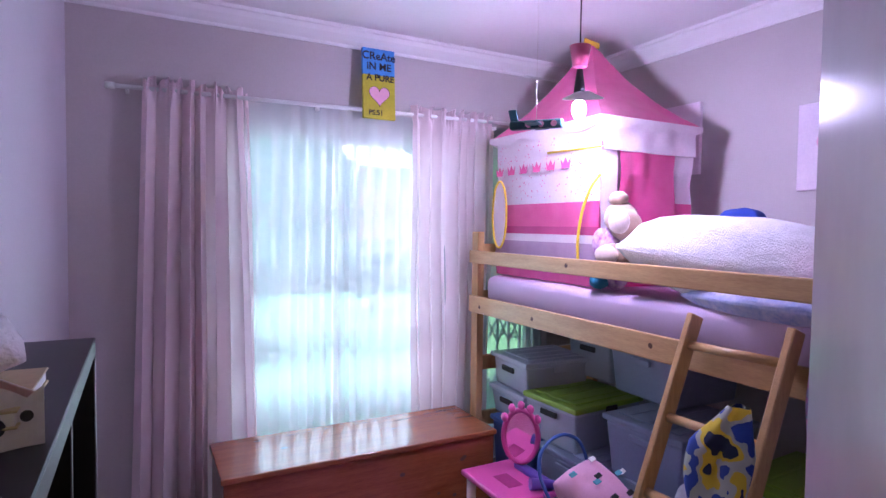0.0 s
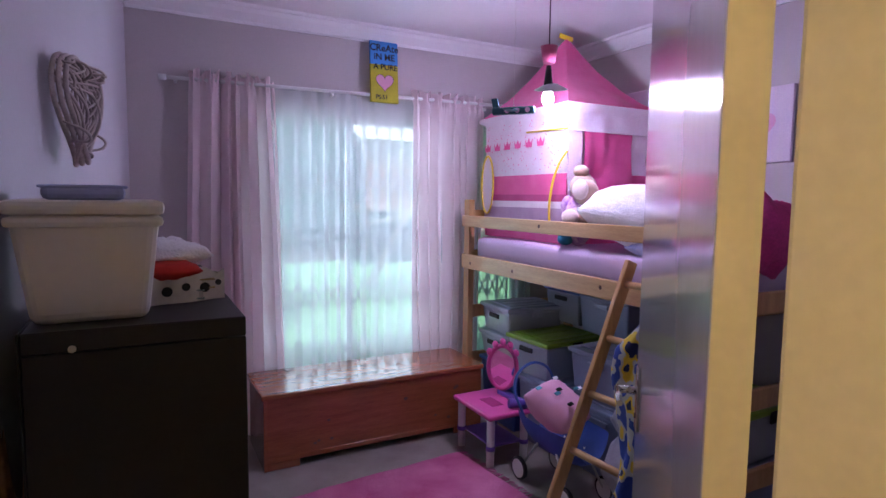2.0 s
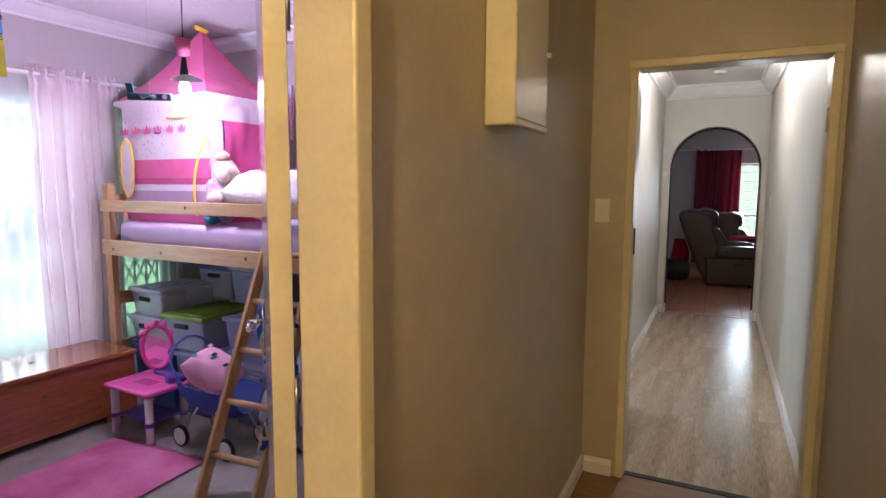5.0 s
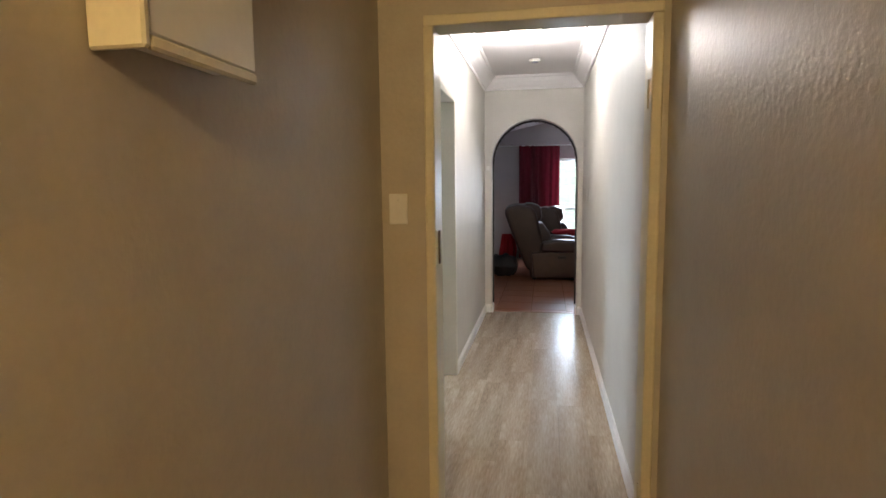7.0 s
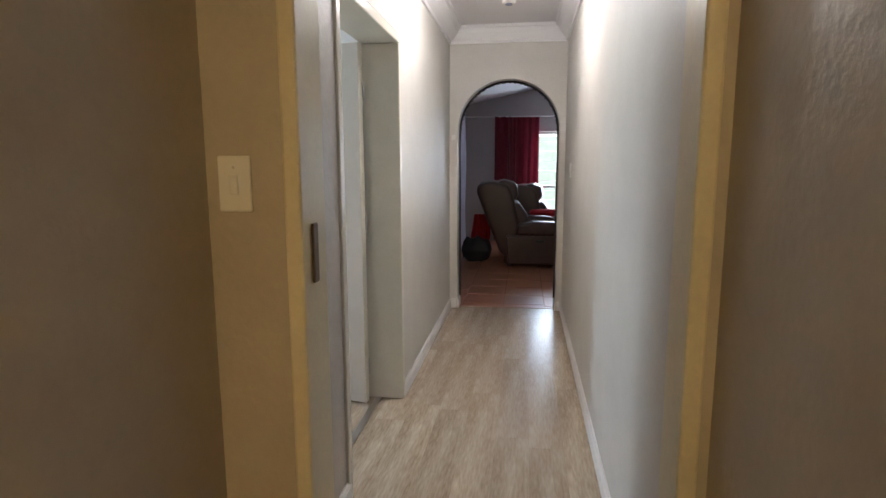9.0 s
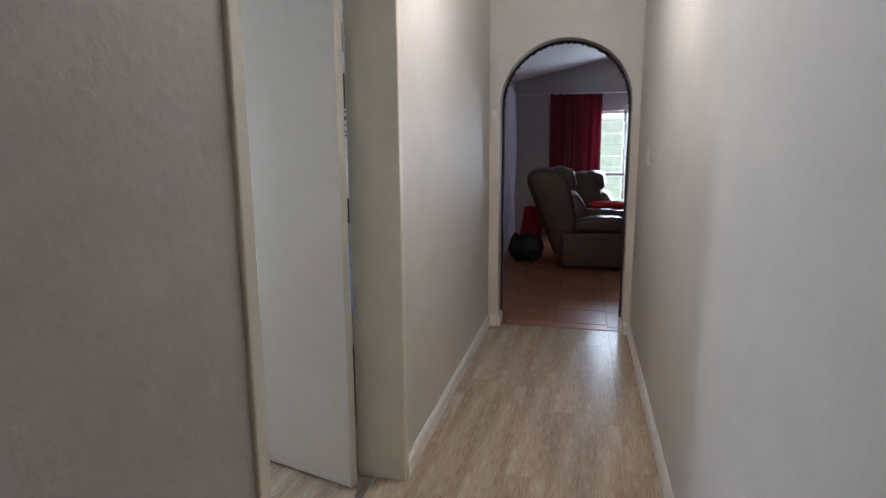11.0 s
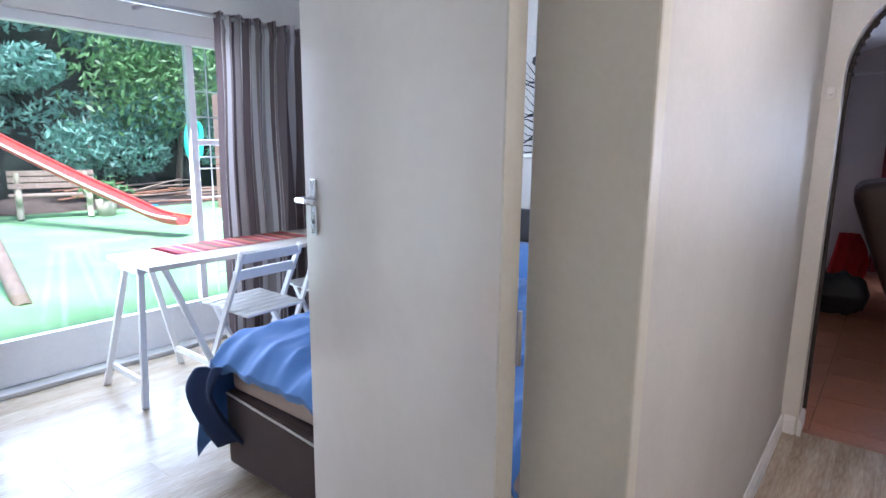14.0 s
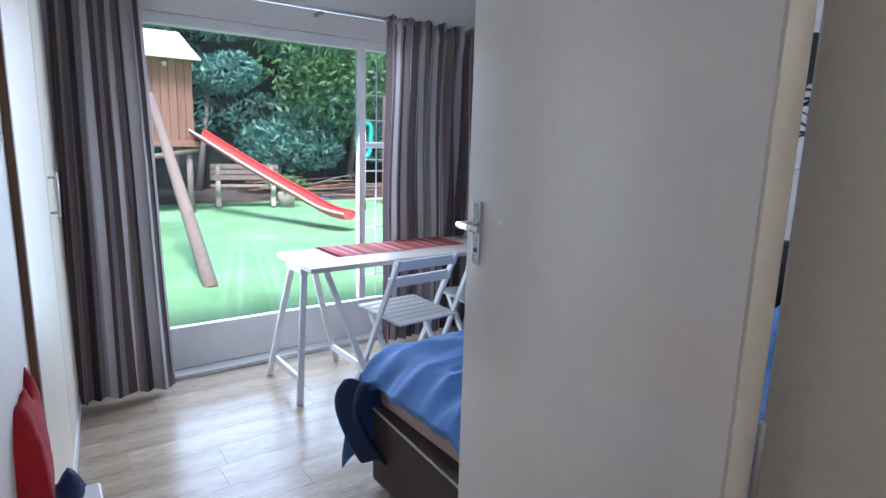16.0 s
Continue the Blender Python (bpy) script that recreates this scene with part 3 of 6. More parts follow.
def loft_bed():
    ob = thing("loft_bed", at1(0, 0), "pine mid-height loft bed with guard rails", "bed")
    for u in (BU0, BU1 - 0.045):
        for v in (BV1 - 0.07, BV0):
            part("post", B((u, v, 0), (u + 0.045, v + 0.07, 1.52 if v > 0 else 1.52), 0.005, 2), PINE, ob)
    for u in (BU0 - 0.022, BU1):
        part("guard_rail", B((u, BV0 + 0.02, 1.335), (u + 0.022, BV1 - 0.005, 1.41), 0.005, 2), PINEY, ob)
        part("side_rail", B((u, BV0 + 0.02, 1.045), (u + 0.022, BV1 - 0.005, 1.145), 0.005, 2), PINEY, ob)
    for v in (BV1 - 0.045, BV0 + 0.02):
        for z in (0.35, 0.69, 1.08, 1.36):
            part("end_rail", B((BU0 + 0.045, v, z), (BU1 - 0.045, v + 0.022, z + 0.09), 0.004), PINE, ob)
    for i in range(12):
        v = BV0 + 0.1 + i * (BV1 - BV0 - 0.25) / 11
        part("slat", B((BU0 + 0.02, v, 1.05), (BU1 - 0.02, v + 0.07, 1.068), 0.002), PINE, ob)
    for v, z in ((-0.55, 1.375), (-0.3, 1.09), (-1.05, 1.10), (0.2, 1.085)):
        bm = bmesh.new()
        bmesh.ops.create_circle(bm, cap_ends=True, segments=12, radius=0.011, matrix=pose(BU0 - 0.0226, v, z, 0, -90))
        part("knot", bm, KNOT, ob)


loft_bed()


def mattress():
    ob = thing("mattress", at1(0, 0), "lilac-covered mattress on the loft bed", "mattress")
    bm = B((BU0 + 0.05, BV0 + 0.08, 1.07), (BU1 - 0.05, BV1 - 0.08, 1.265), 0.04, 3)
    bmesh.ops.subdivide_edges(bm, edges=[e for e in bm.edges if e.calc_length() > 0.3], cuts=14, use_grid_fill=True)
    for v in bm.verts:
        v.co += Vector((0.4, 0, 1)) * 0.012 * noise.noise(v.co * 7)
    part("sheet", bm, SHEETP, ob, smooth=True)


mattress()


def ladder():
    ob = thing("bed_ladder", at1(0, 0), "leaning pine ladder hooked on the loft bed", "ladder")
    a0, a1 = Vector((0.90, -1.26, 0)), Vector((1.40, -1.26, 1.25))
    off = Vector((0.03, -0.33, 0))
    for o in (Vector(), off):
        part("stile", beam(a0 + o, a1 + o, 0.062, 0.026, (1, 0, 0.4), 0.004), PINE, ob)
    for k in range(5):
        f = (0.16 + k * 0.19)
        p = a0.lerp(a1, f)
        part("rung", R(p, p + off, 0.016, n=14), PINEY, ob)


ladder()


BH = 1.309


def bookcase():
    u0, u1, v0, v1, H = -0.728, -0.395, -2.067, -1.208, BH
    ob = thing("low_bookcase", at1(0, 0), "black-brown laminate shelf unit along the wall", "bookcase")
    part("top", B((u0, v0, H - 0.035), (u1, v1, H), 0.002), BLACKW, ob)
    part("side_panel", B((u0, v0, 0), (u1, v0 + 0.035, H - 0.036), 0.002), BLACKW, ob)
    part("side_panel", B((u0, v1 - 0.035, 0), (u1, v1, H - 0.036), 0.002), BLACKW, ob)
    part("divider", B((u0, (v0 + v1) / 2 - 0.01, 0.03), (u1 - 0.004, (v0 + v1) / 2 + 0.01, H - 0.036), 0.002), BLACKW, ob)
    for z in (0.0, 0.43, 0.85):
        part("shelf", B((u0, v0 + 0.036, z), (u1 - 0.004, v1 - 0.036, z + 0.03), 0.002), BLACKW, ob)
    part("back_panel", B((u0 - 0.004, v0, 0), (u0 - 0.001, v1, H), 0), BLACKW, ob)
    part("screw_cap", R((-0.66, v0 - 0.002, BH - 0.03), (-0.66, v0 + 0.001, BH - 0.03), 0.006), STEEL, ob)


bookcase()


def tub_white():
    ob = thing("storage_tub", at1(-0.637, -1.885, BH, 1), "white plastic storage tub with a lid on the bookcase", "storage box")
    def shell(z0, z1, a, b, w, d):
        bm = bmesh.new()
        vs = box(bm, (-w, -d, z0), (w, d, z1), 0.018, 3)
        for v in bm.verts:
            k = a + (b - a) * (v.co.z - z0) / (z1 - z0)
            v.co.x *= k
            v.co.y *= k
        return bm
    part("tub_body", shell(0, 0.188, 0.80, 1.0, 0.108, 0.16), WHITEPL, ob, smooth=False)
    part("rim", B((-0.112, -0.165, 0.162), (0.112, 0.165, 0.180), 0.008, 2), WHITEPL, ob)
    part("lid", B((-0.114, -0.167, 0.182), (0.114, 0.167, 0.206), 0.009, 2), WHITEPL, ob)
    return ob


tub_white()

# curtains of the bedroom
PINKC = cloth("pale_pink_curtain", (0.88, 0.73, 0.76), (0.91, 0.79, 0.81), soft=0.35)
SHEER = cloth("white_voile", (0.80, 0.82, 0.84), see=0.50, soft=0.5)
rodob = thing("curtain_rod", at1(0, 0), "white curtain rod across the bedroom window", "curtain rod")
part("rail", R((-0.41, 0.49, 2.185), (2.25, 0.49, 2.222), 0.011), SKIRT, rodob)
part("finial", R((-0.45, 0.49, 2.184), (-0.41, 0.49, 2.185), 0.016), SKIRT, rodob)
for u in (-0.36, 0.55, 1.7, 2.2):
    part("bracket", B((u - 0.008, 0.49, 2.17), (u + 0.008, 0.58, 2.19), 0.002), SKIRT, rodob)


def curtain(name, bm, material, label, m=None):
    ob = tagged(part(name, bm, material, smooth=True), label, "curtain", "bedroom curtains")
    ob.matrix_world = m or R1
    return ob


curtain("curtain", drape(-0.295, 0.188, 0.495, 0.02, 2.235, 6, 0.052, spread=0.13, seed=3, gather=0.62, n=170, ruffle=0.03), PINKC, "pale pink curtain gathered at one side of the window")
curtain("curtain", drape(1.11, 1.70, 0.495, 0.02, 2.25, 7, 0.046, spread=-0.06, seed=8, gather=0.62, n=170, ruffle=0.03), PINKC, "pale pink curtain gathered at one side of the window")
curtain("net_curtain", drape(0.14, 2.18, 0.535, 0.03, 2.195, 19, 0.016, seed=5, n=320), SHEER, "sheer white net curtain over the window")

# window with sliding panes and a trellis gate
wn = thing("window_1", R1, "aluminium sliding window with a folding steel trellis gate", "window")
wn["kind"] = "structure"
BARS = (WX0, 0.68, 1.38, WX1 - 0.04)
for a, b in zip(BARS, (0.04, 0.05, 0.05, 0.04)):
    part("window_frame", B((a, 0.62, 0.12), (a + b, 0.66, WZ), 0.003), ALU, wn)
PANES = ((WX0 + 0.04, 0.68), (0.73, 1.38), (1.43, WX1 - 0.04))
for a, b in PANES:
    part("window_frame", B((a, 0.62, WZ - 0.04), (b, 0.66, WZ), 0.003), ALU, wn)
    part("window_frame", B((a, 0.62, 0.12), (b, 0.66, 0.16), 0.003), ALU, wn)
GLASS = bpy.data.materials.new("window_glass")
GLASS.use_nodes = True
_gn = GLASS.node_tree.nodes
_gt, _gg, _gm = _gn.new("ShaderNodeBsdfTransparent"), _gn.new("ShaderNodeBsdfGlossy"), _gn.new("ShaderNodeMixShader")
_gt.inputs[0].default_value = (0.93, 0.97, 0.97, 1)
_gg.inputs["Roughness"].default_value, _gm.inputs[0].default_value = 0.02, 0.04
GLASS.node_tree.links.new(_gt.outputs[0], _gm.inputs[1])
GLASS.node_tree.links.new(_gg.outputs[0], _gm.inputs[2])
GLASS.node_tree.links.new(_gm.outputs[0], _gn["Material Output"].inputs[0])
for a, b in PANES:
    o = part("pane", B((a, 0.638, 0.16), (b, 0.642, WZ - 0.04), 0), GLASS, wn)
    o.visible_shadow = False
gate = thing("trellis_gate", R1, "white folding steel security trellis in the window", "security gate")
for i in range(21):
    u = WX0 + 0.05 + i * 0.092
    part("upright", B((u, 0.600, 0.13), (u + 0.016, 0.610, WZ - 0.02), 0), WHITEW, gate)
for row in range(5):
    zc = 1.62 - row * 0.38
    bm = bmesh.new()
    for i in range(20):
        u = WX0 + 0.056 + i * 0.092
        for s in (1, -1):
            rod(bm, (u, 0.598, zc - s * 0.09), (u + 0.092, 0.598, zc + s * 0.09), 0.008, n=6)
    part("lattice", bm, WHITEW, gate)

# ---- guest room: large things ----
gw = thing("window_2", Matrix(), "white aluminium sliding door to the garden", "window")
gw["kind"] = "structure"
for nm, lo, hi in (("window_frame", (GX0, 2.70, GZ - 0.06), (GX1, 2.78, GZ)), ("window_frame", (GX0, 2.70, 0), (GX0 + 0.05, 2.78, GZ - 0.06)),
                   ("window_frame", (GX1 - 0.05, 2.70, 0), (GX1, 2.78, GZ - 0.06)), ("mullion", (6.32, 2.715, 0.30), (6.37, 2.765, GZ - 0.06)),
                   ("transom", (6.37, 2.72, 1.36), (GX1 - 0.05, 2.76, 1.40)), ("kick_panel", (GX0 + 0.05, 2.72, 0.03), (GX1 - 0.05, 2.76, 0.29)),
                   ("threshold", (GX0, 2.62, 0.0), (GX1, 2.80, 0.03))):
    part(nm, B(lo, hi, 0.004), ALU if nm == "threshold" else WHITEW, gw)
for a, b, c, d in ((GX0 + 0.05, 6.32, 0.29, GZ - 0.06), (6.37, GX1 - 0.05, 1.40, GZ - 0.06)):
    o = part("pane", B((a, 2.738, c), (b, 2.742, d), 0), GLASS, gw)
    o.visible_shadow = False
for z in (0.45, 0.62, 0.80, 1.0, 1.2, 1.28, 1.55, 1.72):
    part("burglar_bar", R((6.37, 2.80, z), (GX1, 2.80, z), 0.005, n=8), WHITEW, gw)
part("burglar_bar", R((6.5, 2.80, 0.3), (6.5, 2.80, 2.0), 0.005, n=8), WHITEW, gw)

STRIPE = stripes("brown_striped_curtain", [(0.0, (0.14, 0.10, 0.10)), (0.14, (0.42, 0.37, 0.36)), (0.24, (0.20, 0.15, 0.14)), (0.40, (0.62, 0.57, 0.56)),
                                           (0.46, (0.30, 0.24, 0.23)), (0.62, (0.11, 0.085, 0.09)), (0.74, (0.36, 0.31, 0.30)), (0.90, (0.58, 0.54, 0.53))], 2.1)
for a, b, s, sp in ((4.57, 5.00, 11, 0.12), (6.40, 7.50, 12, 0.04)):
    c = tagged(part("curtain", drape(a, b, 2.50, 0.03, 2.19, 6 if a < 5 else 13, 0.045, spread=sp, seed=s, width=(b - a) * 2.4, ruffle=0.02), STRIPE, smooth=True), "brown and cream striped lined curtain drawn aside", "curtain", "guest room curtains")
gr = thing("curtain_rod", Matrix(), "grey metal curtain rod over the garden door", "curtain rod")
part("rail", R((4.58, 2.50, 2.165), (7.58, 2.50, 2.165), 0.014), STEEL, gr)
for x in (4.75, 6.0, 7.4):
    part("bracket", B((x - 0.01, 2.50, 2.15), (x + 0.01, GY, 2.17), 0.002), STEEL, gr)


def desk():
    ob = thing("trestle_table", Matrix(), "white trestle table with a pale wood-look top", "table")
    TOPW = mat("pale_wood_top", (0.60, 0.54, 0.47), 0.4, scale=4, fine=30, var=0.10, stretch=(0.8, 9, 1), bump=0.03)
    part("tabletop", B((5.63, 1.93, 0.722), (7.40, 2.44, 0.75), 0.003), TOPW, ob)
    for x in (5.72, 7.20):
        for s, yy in ((-1, 2.10), (1, 2.27)):
            for dx, lean in ((-0.06, -0.10), (0.06, 0.34)):
                foot = Vector((x + lean - 0.06, 2.185 + s * 0.24, 0))
                part("leg", beam(foot, (x + dx, yy, 0.71), 0.034, 0.024, (1, 0, 0)), WHITEW, ob)
        for lean in (-0.10, 0.34):
            k = 0.16
            part("stretcher", B((x + lean * (1 - k) - 0.055, 1.97, 0.10), (x + lean * (1 - k) - 0.035, 2.40, 0.135), 0.002), WHITEW, ob)
        part("crossbar", B((x - 0.09, 2.07, 0.69), (x + 0.09, 2.30, 0.722), 0.002), WHITEW, ob)


desk()


def folding_chair(m):
    ob = thing("folding_chair", m, "white painted wooden folding chair at the table", "chair", "chairs at the table")
    for x in (-0.20, 0.20):
        part("leg", beam((x, 0.30, 0), (x, -0.10, 0.80), 0.022, 0.034, (1, 0, 0)), WHITEW, ob)
        part("leg", beam((x * 0.86, -0.14, 0), (x * 0.86, 0.24, 0.46), 0.022, 0.034, (1, 0, 0)), WHITEW, ob)
    for i in range(7):
        y = -0.12 + i * 0.062
        part("seat_slat", B((-0.205, y, 0.435 + 0.002 * i), (0.205, y + 0.054, 0.450 + 0.002 * i), 0.004), WHITEW, ob)
    for z in (0.66, 0.76):
        y = 0.30 - 0.40 * z / 0.8
        part("backrest_slat", B((-0.215, y - 0.012, z - 0.028), (0.215, y + 0.012, z + 0.028), 0.005, 2), WHITEW, ob)
    part("stretcher", R((-0.2, 0.25, 0.12), (0.2, 0.25, 0.12), 0.011), WHITEW, ob)
    return ob


fc = folding_chair(pose(6.22, 1.82, 0, 0, 0, 4))
copy_thing(fc, pose(6.80, 1.85, 0, 0, 0, -3))

SUEDE = mat("brown_suede", (0.055, 0.028, 0.026), 0.9, var=0.25, scale=5, fine=150, bump=0.2, sheen=0.3)
TICK = mat("beige_mattress_cloth", (0.50, 0.40, 0.35), 0.85, var=0.06)
DUVET = mat("blue_duvet_cotton", (0.10, 0.24, 0.56), 0.8, var=0.10, scale=4, fine=250, bump=0.12, sheen=0.2)
NAVY = mat("navy_duvet_lining", (0.012, 0.028, 0.085), 0.85, var=0.15)
BX0, BX1, BY0, BY1 = 5.53, 7.48, -0.28, 1.10


def guest_bed():
    ob = thing("guest_bed", Matrix(), "brown suede bed base with a beige mattress", "bed")
    part("bed_base", B((BX0, BY0, 0.03), (BX1, BY1, 0.36), 0.02, 3), SUEDE, ob)
    part("mattress", B((BX0 + 0.02, BY0 + 0.02, 0.362), (BX1, BY1 - 0.02, 0.50), 0.03, 3), TICK, ob)
    tube("piping", [(BX0 - 0.002, BY1 - 0.02, 0.355), (BX0 - 0.004, 0.6, 0.325), (BX0 - 0.004, 0.2, 0.30), (BX0 - 0.002, BY0 + 0.02, 0.33)], 0.005, PAPER, ob, "white piping cord")
    part("headboard", B((BX1 + 0.01, BY0 - 0.05, 0.0), (BX1 + 0.08, BY1 + 0.05, 0.98), 0.012, 2), BLACKW, ob, "black headboard")


guest_bed()


def duvet():
    """A thick duvet: rolled over the foot end, hanging down on the window side."""
    ob = thing("duvet", Matrix(), "rumpled blue duvet with a navy underside over the bed", "duvet")
    x0, wide, drop = BX0 - 0.045, BY1 - BY0 + 0.08, 0.40

    def puff(x, y):
        fold = 1 - abs(noise.noise(Vector((x * 1.6 + 0.5 * y, y * 6.5 + 0.8 * math.sin(3 * x), 7))))
        fine = 1 - abs(noise.noise(Vector((x * 5 + y, y * 12, 2))))
        return 0.045 * fold ** 3 + 0.014 * fine ** 4 + 0.03 * noise.noise(Vector((x * 2.4, y * 2.2, 0)))

    def cover(s, t):
        x = x0 + s * (BX1 - 0.10 - x0)
        a = t * (wide + drop)
        foot = max(0.0, 1 - (x - x0) / 0.16)
        y = BY0 - 0.05 + min(a, wide)
        side = max(0.0, 1 - (BY1 + 0.03 - y) / 0.14)
        z = 0.585 + puff(x, y) - 0.10 * foot ** 2.2 - 0.05 * side ** 2
        if a > wide:
            d = a - wide
            y += 0.04 * math.sin(min(1.0, d / 0.12) * 1.57) + 0.02 * math.sin(16 * x + 5 * d) * min(1.0, d * 4)
            z -= d
            x -= 0.05 * min(1.0, d * 3) * (s < 0.5) * (1 - s) ** 6
        x += 0.018 * noise.noise(Vector((1, y * 9, 4))) * foot
        return (x, y, z)

    def lip(s, t):
        y = BY0 - 0.05 + s * (wide + 0.01)
        top = Vector(cover(0.0, s * wide / (wide + drop)))
        return (top.x + 0.03 * t, y, top.z - 0.035 * math.sin(math.pi * min(1.0, t * 0.8)) - 0.012 * t)

    def corner(s, t):
        y = BY1 - 0.10 + 0.19 * s + 0.03 * math.sin(6 * t)
        z = 0.50 - 0.05 * s - (0.36 - 0.05 * s) * t + 0.012 * math.sin(9 * s)
        x = x0 - 0.015 - 0.05 * math.sin(math.pi * t) - 0.02 * math.sin(8 * s + 4 * t) + 0.05 * (1 - s) * t
        return (x, y, z)
    part("cover", sheet(110, 130, cover), DUVET, ob, smooth=True)
    part("rolled_edge", sheet(90, 8, lip, 0.006), DUVET, ob, smooth=True)
    part("lining", sheet(24, 24, corner, 0.012), NAVY, ob, "navy lining hanging at the corner", smooth=True)


duvet()

# ---- lounge ----
LEATHER = mat("brown_leather", (0.045, 0.020, 0.017), 0.40, var=0.25, scale=7, fine=120, bump=0.25, coat=0.05)


def prism(poly, x0, x1, bevel, seg=4):
    """A side outline (y, z) drawn out from x0 to x1, with rounded edges."""
    bm = bmesh.new()
    a = [bm.verts.new((x0, y, z)) for y, z in poly]
    b = [bm.verts.new((x1, y, z)) for y, z in poly]
    k = len(poly)
    bm.faces.new(a)
    bm.faces.new(b[::-1])
    for i in range(k):
        bm.faces.new((a[i], b[i], b[(i + 1) % k], a[(i + 1) % k]))
    bmesh.ops.recalc_face_normals(bm, faces=bm.faces)
    bmesh.ops.bevel(bm, geom=bm.edges[:], offset=bevel, segments=seg, affect="EDGES", profile=0.6)
    return bm


def recliner(m, label):
    """Local x is the width and -y the front."""
    ob = thing("recliner", m, label, "armchair", "lounge chairs")
    part("base", prism([(0.28, 0.03), (0.30, 0.36), (-0.42, 0.38), (-0.43, 0.03)], -0.40, 0.40, 0.03), LEATHER, ob, smooth=True)
    for s in (-1, 1):
        x0, x1 = sorted((s * 0.34, s * 0.50))
        part("side_panel", prism([(0.24, 0.04), (0.27, 0.42), (-0.40, 0.46), (-0.45, 0.40), (-0.44, 0.04)], x0, x1, 0.03), LEATHER, ob, smooth=True)
        x0, x1 = sorted((s * 0.31, s * 0.54))
        part("armrest", prism([(0.14, 0.44), (0.12, 0.58), (-0.10, 0.62), (-0.38, 0.615), (-0.50, 0.55), (-0.50, 0.46), (-0.40, 0.42)], x0, x1, 0.055, 5), LEATHER, ob, "padded leather armrest", smooth=True)
        part("recline_handle", B((s * 0.51 - 0.012, -0.24, 0.335), (s * 0.51 + 0.012, -0.12, 0.375), 0.008, 2), DARK, ob, "dark recline lever")
    part("seat_cushion", prism([(0.05, 0.36), (0.04, 0.52), (-0.30, 0.54), (-0.50, 0.49), (-0.50, 0.36)], -0.31, 0.31, 0.05), LEATHER, ob, smooth=True)
    part("backrest", prism([(0.22, 0.10), (0.34, 0.16), (0.52, 0.60), (0.68, 1.02), (0.64, 1.11), (0.46, 1.15), (0.24, 1.10), (0.18, 0.98), (0.10, 0.62), (0.02, 0.36)], -0.40, 0.40, 0.07, 5), LEATHER, ob, smooth=True)
    part("head_cushion", prism([(0.48, 1.10), (0.30, 1.17), (0.13, 1.12), (0.10, 0.94), (0.20, 0.84), (0.40, 0.90)], -0.36, 0.36, 0.06, 4), LEATHER, ob, "stuffed leather head cushion", smooth=True)
    part("lumbar_cushion", prism([(0.24, 0.84), (0.09, 0.86), (-0.02, 0.70), (-0.04, 0.52), (0.12, 0.50)], -0.34, 0.34, 0.05, 4), LEATHER, ob, smooth=True)
    part("footrest", prism([(-0.46, 0.10), (-0.46, 0.40), (-0.54, 0.44), (-0.58, 0.30), (-0.54, 0.08)], -0.32, 0.32, 0.03), LEATHER, ob, smooth=True)
    for x in (-0.36, 0.36):
        for y in (-0.36, 0.22):
            part("foot", R((x, y, 0), (x, y, 0.045), 0.03, n=14), DARK, ob)
    return ob


r1 = recliner(pose(10.18, -1.40, 0, 0, 0, 3), "worn dark brown leather recliner armchair")
copy_thing(r1, pose(11.30, -1.78, 0, 0, 0, -4) @ Matrix.Scale(0.92, 4))
copy_thing(r1, pose(10.95, -2.75, 0, 0, 0, 165))
CRIM = cloth("dark_red_curtain", (0.16, 0.008, 0.02), (0.22, 0.012, 0.03), soft=0.12)
VOILE2 = cloth("lilac_voile", (0.66, 0.62, 0.72), see=0.12, soft=0.6)
c = tagged(part("curtain", drape(-1.62, -0.86, 0, 0.03, 2.18, 7, 0.045, seed=21), CRIM, smooth=True), "heavy dark red velvet curtain", "curtain", "lounge curtains")
c.matrix_world = Matrix.Translation((LX - 0.12, 0, 0)) @ Matrix.Rotation(radians(90), 4, "Z") @ Matrix.Diagonal((1, 1, 1, 1))
c = tagged(part("net_curtain", drape(-2.75, -2.05, 0, 0.03, 2.16, 9, 0.02, seed=22), VOILE2, smooth=True), "pale lilac sheer lounge curtain", "curtain", "lounge curtains")
c.matrix_world = Matrix.Translation((LX - 0.11, 0, 0)) @ Matrix.Rotation(radians(90), 4, "Z")
c = tagged(part("net_curtain", drape(10.4, 11.5, -0.42, 0.03, 2.16, 9, 0.02, seed=23), VOILE2, smooth=True), "pale lilac sheer lounge curtain", "curtain", "lounge curtains")
GREYC = cloth("grey_mauve_drape", (0.30, 0.25, 0.26), (0.36, 0.31, 0.32), soft=0.1)
c = tagged(part("curtain", drape(9.3, 10.15, -0.43, 0.03, 2.14, 7, 0.035, seed=24), GREYC, smooth=True), "dull grey-mauve drape along the lounge wall", "curtain", "lounge curtains")
lr = thing("curtain_rod", Matrix(), "thin white curtain rod in the lounge", "curtain rod")
part("rail", R((LX - 0.12, -4.2, 2.18), (LX - 0.12, -0.35, 2.18), 0.012), SKIRT, lr)
lw = thing("window_3", Matrix(), "white lounge window with burglar bars", "window")
lw["kind"] = "structure"
part("window_frame", B((LX + 0.03, -2.45, 0.25), (LX + 0.08, -2.40, 1.93), 0.002), WHITEW, lw)
part("window_frame", B((LX + 0.03, -1.60, 0.25), (LX + 0.08, -1.55, 1.93), 0.002), WHITEW, lw)
part("mullion", B((LX + 0.03, -1.99, 0.25), (LX + 0.08, -1.95, 1.93), 0.002), WHITEW, lw)
